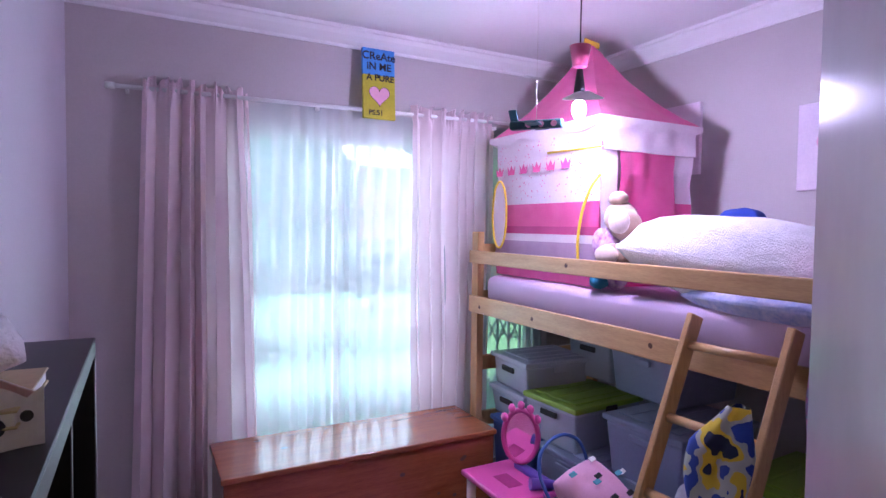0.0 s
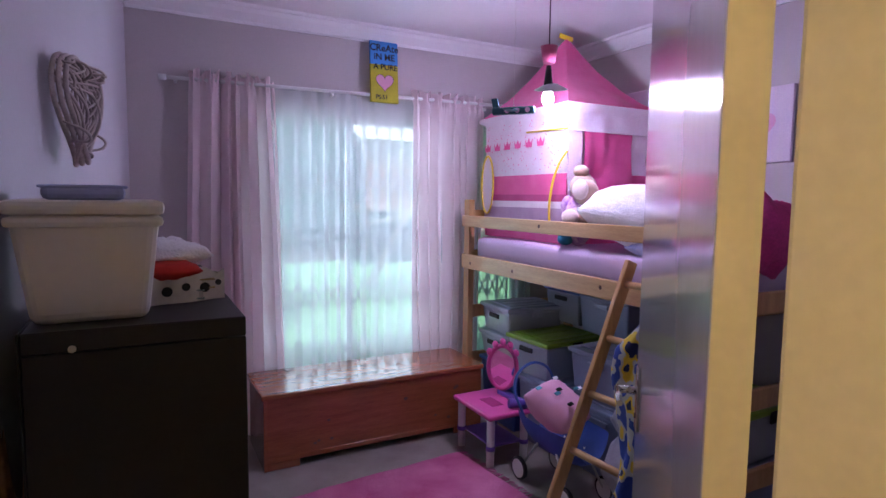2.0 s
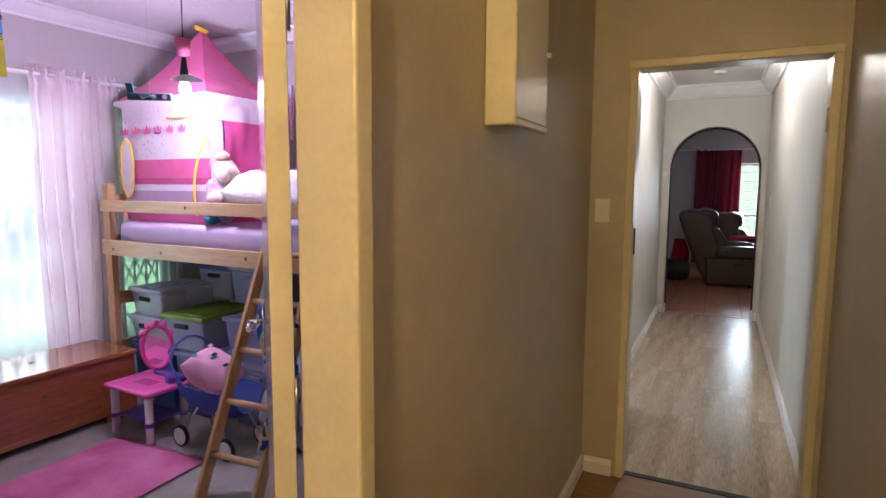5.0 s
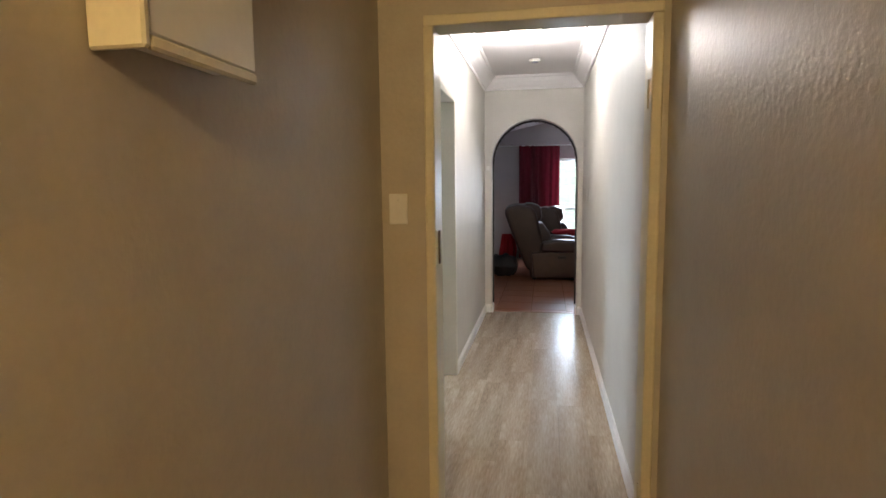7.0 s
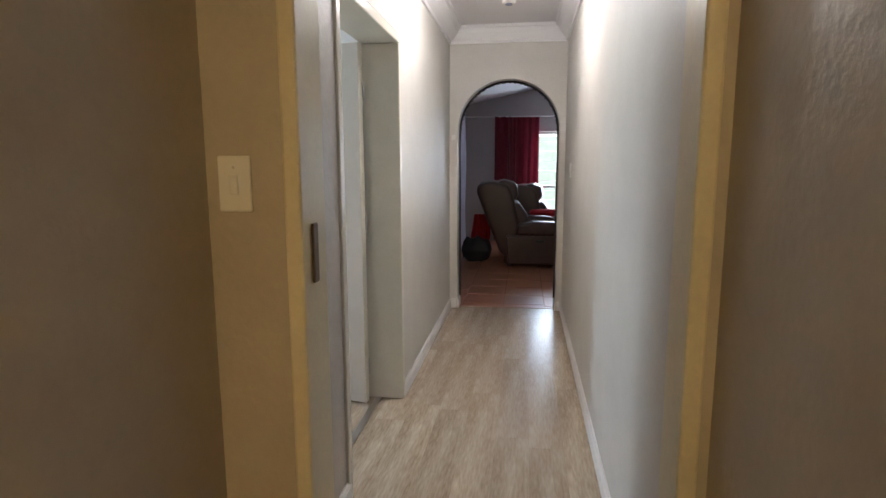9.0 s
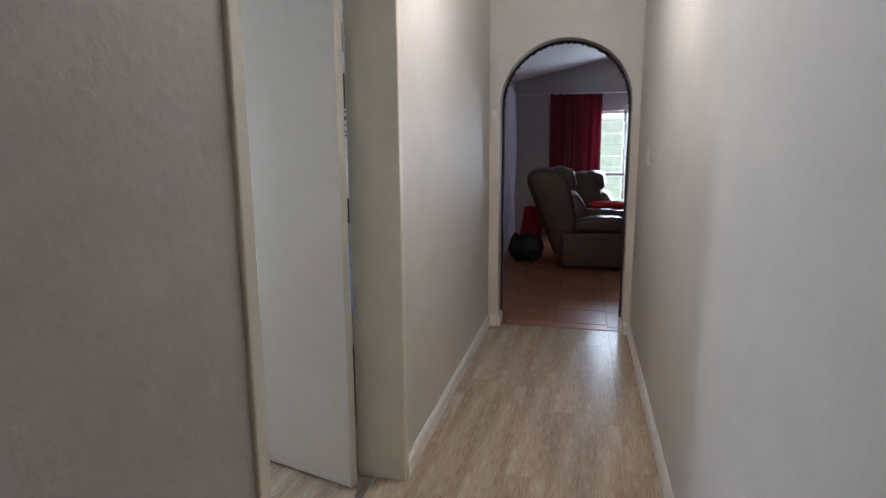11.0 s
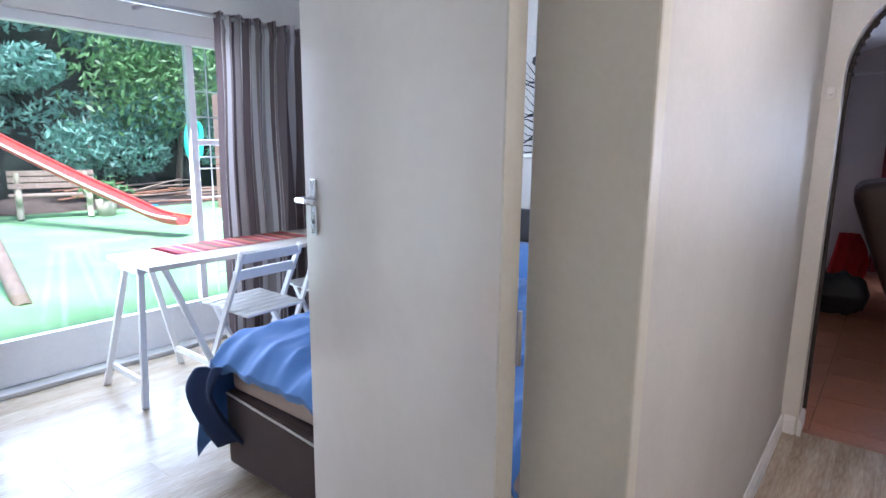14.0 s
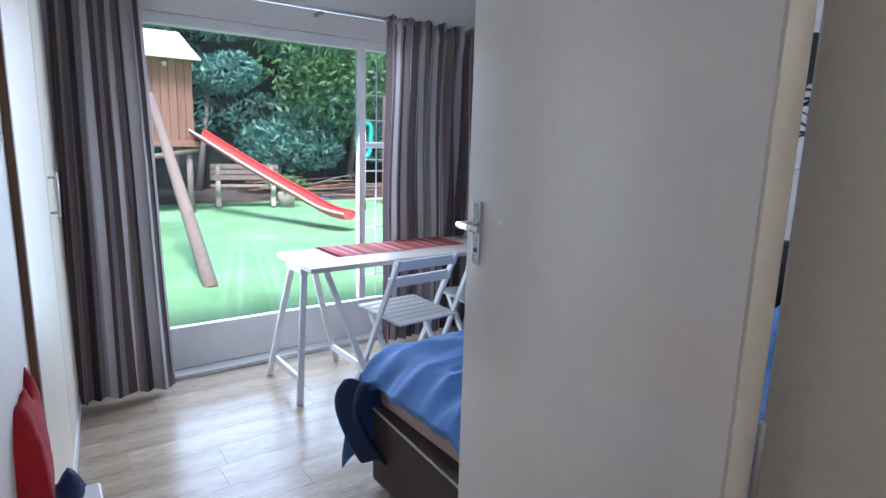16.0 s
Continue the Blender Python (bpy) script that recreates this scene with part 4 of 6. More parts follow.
for z in (0.25, 0.95, 1.88):
    part("transom", B((LX + 0.03, -2.40, z), (LX + 0.08, -1.60, z + 0.045), 0.002), WHITEW, lw)
for k in range(9):
    part("burglar_bar", R((LX + 0.02, -2.45, 0.4 + k * 0.17), (LX + 0.02, -1.55, 0.4 + k * 0.17), 0.006, n=8), WHITEW, lw)

# ---- garden ----
GRASS = mat("lawn", (0.15, 0.33, 0.15), 0.9, color2=(0.25, 0.46, 0.23), scale=1.2, fine=40, bump=0.5)
panel("ground", (-300, 2.83, -0.4), (300, 300, -0.08), GRASS, "mown green lawn")
panel("ground_side", (12.43, -300, -0.4), (300, 2.82, -0.085), GRASS, "mown green lawn")

# ---- bedroom: smaller things ----
LAMPM = mat("lamp_glass", (1.0, 0.93, 1.0), 0.4, var=0, bump=0, emit=25.0)
CORD = mat("dark_flex", (0.05, 0.02, 0.03), 0.6)
PINKCUP = mat("pink_enamel", (0.60, 0.10, 0.22), 0.35, var=0.05)
pl = thing("pendant_lamp", at1(1.30, -0.75), "lit bulb on a flex with pink cup and white shade", "lamp")
part("flex", R((0, 0, 2.30), (0, 0, CZ), 0.003, n=8), CORD, pl)
part("cup", R((0, 0, 2.215), (0, 0, 2.30), 0.030, 0.044, 20), PINKCUP, pl, "pink ceiling-cup", smooth=False)
part("lamp_holder", R((0, 0, 2.09), (0, 0, 2.205), 0.026, 0.012, 16), DARK, pl, "dark bulb holder")
bm = bmesh.new()
bmesh.ops.create_cone(bm, cap_ends=False, segments=28, radius1=0.085, radius2=0.025, depth=0.03, matrix=pose(0.01, -0.01, 2.10, 12, -10))
bmesh.ops.solidify(bm, geom=list(bm.faces), thickness=0.002)
part("shade", bm, WHITEPL, pl, "white saucer shade hung askew")
bm = bmesh.new()
blob(bm, (0, 0, 2.04), (0.03, 0.03, 0.042), 3)
part("bulb", bm, LAMPM, pl, "glowing bulb")

BLUEP = mat("blue_poster_paint", (0.06, 0.25, 0.62), 0.7, var=0.15, scale=12)
YELP = mat("mustard_poster_paint", (0.42, 0.38, 0.02), 0.7, var=0.15, scale=12)
HEARTP = mat("pink_poster_paint", (0.72, 0.36, 0.52), 0.7, var=0.06)
INK = mat("black_ink", (0.008, 0.008, 0.01), 0.6)


def words(name, text, size, m, material, parent):
    cu = bpy.data.curves.new(name, "FONT")
    cu.body, cu.size, cu.align_x, cu.align_y, cu.extrude, cu.offset = text, size, "CENTER", "CENTER", 0.0008, size * 0.02
    tmp = bpy.data.objects.new(name, cu)
    scene.collection.objects.link(tmp)
    me = bpy.data.meshes.new_from_object(tmp.evaluated_get(bpy.context.evaluated_depsgraph_get()))
    bpy.data.objects.remove(tmp)
    me.materials.clear()
    me.materials.append(material)
    ob = new(name, me)
    ob.parent = parent
    ob.matrix_local = m
    return ob


def heart_outline(n=40, s=1.0):
    out = []
    for i in range(n):
        a = 2 * math.pi * i / n
        out.append((s * 16 * math.sin(a) ** 3 / 17, s * (13 * math.cos(a) - 5 * math.cos(2 * a) - 2 * math.cos(3 * a) - math.cos(4 * a)) / 17))
    return out


def poster():
    ob = thing("painted_board", R1 @ pose(0.80, 0.462, 2.155, -4, 0, 0), "hand-painted blue and mustard canvas with a pink heart on the rod", "picture")
    w, h = 0.195, 0.40
    part("lower_half", B((0, 0, 0), (w, 0.022, h * 0.62), 0.002), YELP, ob)
    part("upper_half", B((0, 0, h * 0.62), (w, 0.022, h), 0.002), BLUEP, ob)
    fm = lambda x, z: pose(x, -0.0012, z, 90)
    for txt, x, z, s in (("CReAte", 0.098, 0.355, 0.062), ("iN ME", 0.098, 0.296, 0.058), ("A PURE", 0.105, 0.232, 0.052), ("PS:51", 0.075, 0.032, 0.040)):
        words("lettering", txt, s, fm(x, z), INK, ob)
    bm = bmesh.new()
    vs = [bm.verts.new((0.098 + x * 0.066, -0.001, 0.135 + z * 0.066)) for x, z in heart_outline()]
    bm.faces.new(vs)
    part("heart", bm, HEARTP, ob, "pink painted heart")
    tube("heart_edge", [(0.098 + x * 0.066, -0.0014, 0.135 + z * 0.066) for x, z in heart_outline(24)], 0.0012, INK, ob, cyclic=True, res=1)


poster()

# tent on the bed
TP = cloth("hot_pink_nylon", (0.72, 0.07, 0.27), (0.80, 0.11, 0.34), soft=0.3, rough=0.6)
TW = cloth("white_dotted_nylon", (0.78, 0.66, 0.74), (0.85, 0.76, 0.82), soft=0.3, rough=0.6, scale=60)
TD = cloth("magenta_nylon", (0.50, 0.03, 0.18), (0.60, 0.05, 0.24), soft=0.25, rough=0.6)
TG = cloth("mauve_nylon", (0.42, 0.27, 0.42), (0.50, 0.34, 0.48), soft=0.25, rough=0.6)
YEL = mat("yellow_tape", (0.75, 0.50, 0.03), 0.6)


def tent():
    ob = thing("play_tent", R1, "pink and white princess castle play tent on the loft bed", "tent")
    u0, u1, v0, v1, zb, ze = 1.55, 2.16, -0.62, 0.235, 1.275, 2.05

    def side(a, b, z0, z1, material, name, off=0.0, n=26, amp=0.014, label=""):
        a, b = Vector(a), Vector(b)
        d = (b - a).normalized()
        nr = Vector((d.y, -d.x))

        def fn(s, t):
            p = a + (b - a) * s
            z = z0 + (z1 - z0) * t
            k = amp * (noise.noise(Vector((p.x * 6, p.y * 6, z * 5))) + 0.5 * noise.noise(Vector((p.x * 17, p.y * 17, z * 9)))) + off
            p = p + nr * k
            return (p.x, p.y, z)
        return part(name, sheet(n, 8, fn), material, ob, label, smooth=True)
    A, Bc, C, D = (u0, v1), (u0, v0), (u1, v0), (u1, v1)
    bands = ((zb, zb + 0.09, TD), (zb + 0.09, zb + 0.20, TG), (zb + 0.20, zb + 0.24, TW), (zb + 0.24, zb + 0.28, TD), (zb + 0.28, zb + 0.40, TP), (zb + 0.40, ze, TW))
    for p, q in ((A, Bc), (C, D), (D, A)):
        for z0, z1, mm in bands:
            side(p, q, z0, z1, mm, "wall_band")
    # door side
    du = u1 - u0
    side(Bc, (u0 + 0.10, v0), zb, ze - 0.14, TW, "wall_band", n=6)
    side((u0 + 0.10, v0), (u0 + 0.48, v0), zb, ze - 0.14, TP, "door_curtain", 0.012, amp=0.03, label="hot pink door curtain of the tent")
    side((u0 + 0.48, v0), C, zb, zb + 0.40, TP, "wall_band", n=8)
    side((u0 + 0.48, v0), C, zb + 0.40, ze - 0.14, TW, "wall_band", n=8)
    side(Bc, C, ze - 0.14, ze, TW, "wall_band", 0.016)
    # crowns and dots
    for k in range(6):
        v = v1 - 0.06 - k * 0.115
        bm = bmesh.new()
        pts = [(-0.03, 0), (0.03, 0), (0.038, 0.05), (0.018, 0.025), (0, 0.055), (-0.018, 0.025), (-0.038, 0.05)]
        bm.faces.new([bm.verts.new((u0 - 0.022, v - y, 1.84 + z)) for y, z in pts])
        part("crown_print", bm, TP, ob, "pink crown print")
    bm = bmesh.new()
    rnd = random.Random(2)
    for k in range(150):
        v, z = rnd.uniform(v0 + 0.03, v1 - 0.03), rnd.uniform(zb + 0.42, ze - 0.05)
        bmesh.ops.create_circle(bm, cap_ends=True, segments=6, radius=0.0035, matrix=pose(u0 - 0.021, v, z, 0, -90))
    tagged(part("dot_print", bm, TP, ob), kind="stuff")
    # roof
    apex = Vector((1.87, -0.19, 2.55))
    e = 0.035
    rim = [Vector((u0 - e, v1 + e, ze)), Vector((u0 - e, v0 - e, ze)), Vector((u1 + e, v0 - e, ze)), Vector((u1 + e, v1 + e, ze))]
    for i in range(4):
        p, q = rim[i], rim[(i + 1) % 4]

        def fn(s, t):
            a = (p + (q - p) * s)
            r = a + (apex - a) * t
            r.z -= 0.05 * math.sin(math.pi * t)
            r.z += 0.012 * noise.noise(r * 9)
            return r[:]
        part("roof_panel", sheet(14, 12, fn), TP, ob, smooth=True)

        def fn2(s, t):
            a = p + (q - p) * s
            sc = abs(math.sin(s * math.pi * 3))
            return (a.x, a.y, ze + 0.012 - t * (0.025 + 0.03 * sc))
        part("valance", sheet(36, 3, fn2), TW, ob, "pale scalloped valance", smooth=True)
    part("finial", B((-0.055, -0.004, -0.012), (0.055, 0.004, 0.02), 0.004, 2, m=Matrix.Translation(apex) @ Matrix.Rotation(radians(8), 4, "Y")), YEL, ob, "yellow tape on the peak")
    tube("window_tape", [(u0 - 0.03, 0.16 + 0.07 * math.cos(a), 1.62 + 0.19 * math.sin(a)) for a in [i * math.pi / 6 for i in range(12)]], 0.006, YEL, ob, "yellow tape round the window", cyclic=True)
    bm = bmesh.new()
    bm.faces.new([bm.verts.new((u0 - 0.027, 0.16 + 0.07 * math.cos(a), 1.62 + 0.19 * math.sin(a))) for a in [i * math.pi / 12 for i in range(24)]])
    part("window", bm, TW, ob, "pale gauze window of the tent")
    tube("door_tape", [(u0 - 0.03, v0 + 0.10, zb + 0.05), (u0 - 0.045, v0 + 0.09, zb + 0.25), (u0 - 0.035, v0 + 0.03, zb + 0.45), (u0 - 0.02, v0 - 0.02, zb + 0.52)], 0.007, YEL, ob, "yellow door edging")
    part("tent_pole", R((u0 - 0.02, v0 - 0.02, ze - 0.13), (u0 - 0.02, v0 + 0.36, ze - 0.12), 0.005), YEL, ob)


tent()


def plane_toy():
    ob = thing("toy_aeroplane", R1 @ pose(1.18, -0.62, 1.985, 0, 0, -52), "dark green wooden toy aeroplane with three pale round windows, hung up", "toy")
    GREEN = mat("dark_green_paint", (0.006, 0.06, 0.07), 0.4, var=0.1)
    part("fuselage", B((-0.115, -0.02, -0.018), (0.115, 0.02, 0.02), 0.01, 3), GREEN, ob)
    bm = B((-0.112, -0.006, 0.012), (-0.075, 0.006, 0.07), 0.003)
    for v in bm.verts:
        if v.co.z > 0.04:
            v.co.x -= 0.012
    part("tail_fin", bm, GREEN, ob)
    part("wing", B((-0.03, -0.10, -0.006), (0.03, 0.10, 0.002), 0.003), GREEN, ob)
    for x in (-0.03, 0.025, 0.08):
        part("window", R((x, -0.0215, 0.0), (x, -0.0195, 0.0), 0.013, n=16), HEARTP, ob, "pale pink round window")
    part("string", R((0, 0, 0.02), (0, 0, CZ - 1.985), 0.0008, n=6), PAPER, ob)


plane_toy()
FUR = mat("white_fur", (0.90, 0.86, 0.90), 0.95, var=0.08, scale=25, fine=180, bump=1.0, dist=0.012, sheen=0.5)
PLUSH = mat("beige_plush", (0.42, 0.26, 0.20), 0.95, var=0.15, scale=30, fine=220, bump=0.7, sheen=0.4)
MULTI = mat("purple_print_cloth", (0.30, 0.10, 0.40), 0.9, color2=(0.70, 0.50, 0.60), scale=30, fine=80)
PALEPL = mat("pale_plush", (0.62, 0.48, 0.44), 0.95, var=0.1, scale=30, fine=220, bump=0.6, sheen=0.4)
tb = thing("teddy_bear", R1, "brown plush bear in a purple print, propped against the tent", "soft toy")
for nm, c, sz, mm in (("body", (1.585, -0.69, 1.42), (0.075, 0.085, 0.15), MULTI), ("head", (1.57, -0.73, 1.60), (0.07, 0.075, 0.07), PLUSH), ("ear", (1.55, -0.735, 1.68), (0.04, 0.045, 0.035), PLUSH),
                      ("leg", (1.54, -0.79, 1.565), (0.06, 0.075, 0.07), PLUSH), ("leg", (1.53, -0.735, 1.425), (0.07, 0.085, 0.06), PLUSH), ("arm", (1.56, -0.62, 1.48), (0.04, 0.035, 0.07), MULTI)):
    bm = bmesh.new()
    blob(bm, c, sz, 3, 0.08, 6)
    part(nm, bm, mm, tb, smooth=True)
for c, sz in (((1.495, -0.795, 1.58), (0.022, 0.058, 0.056)), ((1.475, -0.745, 1.435), (0.022, 0.068, 0.042))):
    bm = bmesh.new()
    blob(bm, c, sz, 3, 0.05, 6)
    part("sole", bm, PALEPL, tb, "pale plush foot sole", smooth=True)
bm = bmesh.new()
blob(bm, (1.52, -0.66, 1.31), (0.05, 0.04, 0.035), 3, 0.1)
blob(bm, (1.52, -0.62, 1.37), (0.028, 0.028, 0.028), 3)
st = tagged(part("soft_toy", bm, mat("teal_plush", (0.02, 0.16, 0.25), 0.9, var=0.2), smooth=True), "small teal soft toy lying on the mattress", "soft toy")
st.matrix_world = R1


def pillow(name, c, s, rz, material, label, tilt=0.0, cat="pillow", amp=0.10):
    bm = bmesh.new()
    bmesh.ops.create_cube(bm, size=2.0)
    bmesh.ops.subdivide_edges(bm, edges=bm.edges[:], cuts=14, use_grid_fill=True)
    for v in bm.verts:
        x, y = v.co.x, v.co.y
        k = max(0.0, 1 - abs(x) ** 3.2) ** 0.5 * max(0.0, 1 - abs(y) ** 3.2) ** 0.5
        z = v.co.z * (0.06 + 0.94 * k) * (1 + 2 * amp * noise.noise(Vector((x * 2, y * 2, v.co.z))))
        pinch = 1 - 0.08 * (1 - abs(abs(x) - abs(y)))
        v.co = Vector((x * s[0] * pinch, y * s[1] * pinch, z * s[2] + amp * 0.25 * s[2] * noise.noise(Vector((x * 6, y * 6, 4)))))
    ob = tagged(part(name, bm, material, smooth=True), label, cat)
    ob.matrix_world = R1 @ Matrix.Translation(c) @ Matrix.Rotation(radians(rz), 4, "Z") @ Matrix.Rotation(radians(tilt), 4, "X")
    return ob


pillow("fluffy_cushion", (1.72, -1.26, 1.43), (0.24, 0.50, 0.16), 8, FUR, "large white fluffy cushion on the loft bed", 6)
PLAID = mat("blue_patterned_cotton", (0.28, 0.34, 0.66), 0.85, color2=(0.62, 0.60, 0.76), scale=9, fine=60)
pillow("pillow", (1.68, -1.42, 1.30), (0.22, 0.32, 0.07), -6, PLAID, "blue and white patterned pillow on the loft bed")
pillow("pillow", (2.12, -1.0, 1.40), (0.22, 0.34, 0.12), 0, SHEETP, "lilac pillow on the loft bed")
pillow("cushion", (1.95, -1.05, 1.58), (0.09, 0.09, 0.06), 20, mat("royal_blue_cloth", (0.02, 0.05, 0.35), 0.8), "small royal blue cushion on the bed")
pillow("blanket", (1.62, -1.72, 1.40), (0.14, 0.12, 0.14), 10, mat("hot_pink_fleece", (0.62, 0.05, 0.24), 0.95, var=0.2), "crumpled hot pink fleece blanket", cat="blanket", amp=0.3)

CANV = mat("pale_canvas", (0.66, 0.56, 0.66), 0.8, color2=(0.76, 0.66, 0.72), scale=6)
for v, z in ((-0.285, 1.857), (-1.16, 1.737)):
    ob = thing("canvas_picture", at1(UW - 0.025, v, z), "pale lilac canvas with a faint pink print on the wall", "picture", "canvas pictures")
    part("canvas", B((0, -0.17, 0), (0.024, 0.17, 0.40), 0.003), CANV, ob)
    bm = bmesh.new()
    bm.faces.new([bm.verts.new((-0.001, -x * 0.09, 0.20 + zz * 0.09)) for x, zz in heart_outline(24)])
    part("print", bm, HEARTP, ob, "faint pink print")

# wicker heart on the side wall
wh = thing("wicker_heart", R1 @ pose(-0.722, -1.35, 1.755, 0, 0, -12), "whitewashed woven wicker heart hung on the wall", "wall decoration")
WICK = mat("whitewashed_wicker", (0.55, 0.47, 0.45), 0.8, var=0.2, fine=150)
rnd = random.Random(7)
ho = heart_outline(36, 0.155)
for k in range(3):
    tube("hoop", [(0.02 + 0.014 * k, y * (1 - 0.02 * k), z * (1 - 0.02 * k)) for y, z in ho[::2]], 0.006, WICK, wh, cyclic=True, res=2)
for k in range(46):
    i, j = rnd.sample(range(36), 2)
    a, b = ho[i], ho[j]
    mid = 0.06 + rnd.uniform(-0.02, 0.02)
    pts = [(0.02, a[0], a[1]), (mid, (a[0] + b[0]) / 2 + rnd.uniform(-0.02, 0.02), (a[1] + b[1]) / 2 + rnd.uniform(-0.02, 0.02)), (0.02, b[0], b[1])]
    tube("twig", pts, 0.0035, WICK, wh, res=1)

# on the bookcase
pillow("red_hat", (-0.52, -1.79, BH + 0.064), (0.065, 0.115, 0.022), 6, mat("red_cloth", (0.55, 0.03, 0.02), 0.85, var=0.15), "red felt hat lying on stacked books", cat="hat", amp=0.35)
pillow("fur_trim", (-0.505, -1.73, BH + 0.090), (0.065, 0.13, 0.028), 12, FUR, "white furry hat brim folded on the red hat", cat="hat", amp=0.4)
for k, (col, nm) in enumerate((((0.28, 0.38, 0.36), "grey-green"), ((0.45, 0.36, 0.18), "tan"))):
    mm = mat("book_cover_" + nm, col, 0.5)
    bk = thing("book", at1(-0.495 + 0.012 * k, -1.77, BH + 0.004 + 0.021 * k, -6 + 5 * k), nm + " book lying in a stack on the bookcase", "book", "stacked books")
    part("cover", B((-0.06, -0.10, 0), (0.06, 0.10, 0.003), 0.001), mm, bk)
    part("cover", B((-0.06, -0.10, 0.017), (0.06, 0.10, 0.020), 0.001), mm, bk)
    part("spine", B((-0.06, -0.10, 0.003), (-0.057, 0.10, 0.017), 0), mm, bk)
    part("pages", B((-0.056, -0.097, 0.0032), (0.057, 0.097, 0.0168), 0), PAPER, bk)
ca = thing("card_box", at1(-0.475, -1.875, BH, 18), "white card toy carrier with round cut-outs beside the books", "box")


def card_side(s, t):
    x = -0.075 + 0.15 * s
    return (x, 0.004 * math.sin(9 * s), t * (0.052 + 0.018 * abs(math.sin(7 * s))))


part("panel", sheet(30, 4, card_side, 0.002), PAPER, ca)
part("panel", B((0.070, 0.0, 0), (0.073, 0.09, 0.055), 0.001, m=Matrix.Rotation(radians(12), 4, "Z")), PAPER, ca)
part("panel", B((-0.076, 0.002, 0), (-0.073, 0.06, 0.045), 0.001), PAPER, ca)
for x, z, r in ((-0.045, 0.026, 0.010), (-0.008, 0.032, 0.008), (0.03, 0.028, 0.010), (0.058, 0.036, 0.006)):
    part("cut_out", R((x, -0.0075, z), (x, -0.0045, z), r, n=14), DARK, ca)
fl = thing("blue_file", at1(-0.70, -1.245, BH), "thin dark blue file upright against the wall", "file")
part("cover", B((-0.012, -0.035, 0), (0.012, 0.035, 0.19), 0.002), mat("blue_card", (0.01, 0.02, 0.20), 0.5), fl)
part("spine_strip", B((0.012, 0.025, 0.0), (0.015, 0.034, 0.20), 0), STEEL, fl)

tr_ = thing("plastic_tray", at1(-0.645, -1.87, BH + 0.206, 2), "pale lilac-blue plastic tray on the storage tub", "tray")
part("tray_body", B((-0.062, -0.11, 0), (0.062, 0.11, 0.026), 0.010, 2), mat("lilac_blue_plastic", (0.38, 0.42, 0.66), 0.4, var=0.05), tr_)
part("tray_rim", B((-0.066, -0.114, 0.020), (0.066, 0.114, 0.025), 0.002), mat("lilac_blue_plastic", (0.38, 0.42, 0.66), 0.4), tr_)

# rug
RUGM = mat("pink_shaggy_rug", (0.40, 0.035, 0.15), 0.95, color2=(0.72, 0.22, 0.40), scale=3, fine=220, bump=1.0, dist=0.012)
rg = thing("rug", at1(0.50, -0.67, 0, 5), "worn pink cotton rug with fringed ends on the carpet", "rug")


def fnr(s, t):
    x, y = -0.62 + 1.24 * s, -0.36 + 0.72 * t
    return (x + 0.012 * noise.noise(Vector((y * 7, 0, 1))), y + 0.012 * noise.noise(Vector((x * 7, 3, 1))), 0.012 + 0.006 * noise.noise(Vector((x * 4, y * 4, 0))))


bm = sheet(40, 24, fnr)
part("woven_cloth", bm, RUGM, rg, smooth=True)
pillow("rolled_blanket", (-0.762, -1.99, 0.52), (0.026, 0.06, 0.52), 0, mat("brown_patterned_cloth", (0.10, 0.045, 0.025), 0.9, color2=(0.30, 0.16, 0.09), scale=18, fine=60), "brown patterned cloth squeezed between bookcase and wall", cat="cloth", amp=0.3)
rnd = random.Random(9)
bm = bmesh.new()
for k in range(60):
    for sx in (-1, 1):
        y = -0.355 + 0.012 * k
        rod(bm, (sx * 0.61, y, 0.009), (sx * (0.66 + rnd.uniform(0, 0.02)), y + rnd.uniform(-0.01, 0.01), 0.004), 0.0022, n=5)
tagged(part("fringe", bm, RUGM, rg), kind="stuff")

# toy vanity stool
vs_ = thing("toy_vanity_table", at1(1.27, -0.33), "pink and white plastic toy vanity table with an oval mirror", "toy table")
bm = B((-0.15, -0.21, 0.285), (0.17, 0.21, 0.315), 0.012, 3)
part("tabletop", bm, PINKPL, vs_)
part("recess", B((-0.05, -0.08, 0.3155), (0.03, 0.06, 0.317), 0), mat("deep_pink_plastic", (0.45, 0.03, 0.18), 0.4), vs_)
for x in (-0.11, 0.12):
    for y in (-0.165, 0.165):
        part("leg", R((x, y, 0), (x, y, 0.286), 0.022, 0.024, 16), WHITEPL, vs_, "white plastic leg")
        part("collar", R((x, y, 0.10), (x, y, 0.125), 0.027, n=16), PURPPL, vs_, "purple collar")
part("lower_shelf", B((-0.10, -0.16, 0.107), (0.11, 0.16, 0.118), 0.003), PURPPL, vs_, "purple lower shelf")
part("base_rail", B((0.10, -0.16, 0.316), (0.15, 0.10, 0.345), 0.008, 2), PURPPL, vs_)
mm = Matrix.Translation((0.10, 0.04, 0.50)) @ Matrix.Rotation(radians(52), 4, "Z") @ Matrix.Rotation(radians(-8), 4, "Y")
ring = []
for i in range(24):
    a = 2 * math.pi * i / 24
    ring.append(mm @ Vector((0, 0.085 * math.cos(a), 0.14 * math.sin(a))))
tube("mirror_frame", ring, 0.014, PINKPL, vs_, "pink mirror frame", cyclic=True)
bm = bmesh.new()
bm.faces.new([bm.verts.new(mm @ Vector((-0.004, 0.078 * math.cos(2 * math.pi * i / 32), 0.132 * math.sin(2 * math.pi * i / 32)))) for i in range(32)])
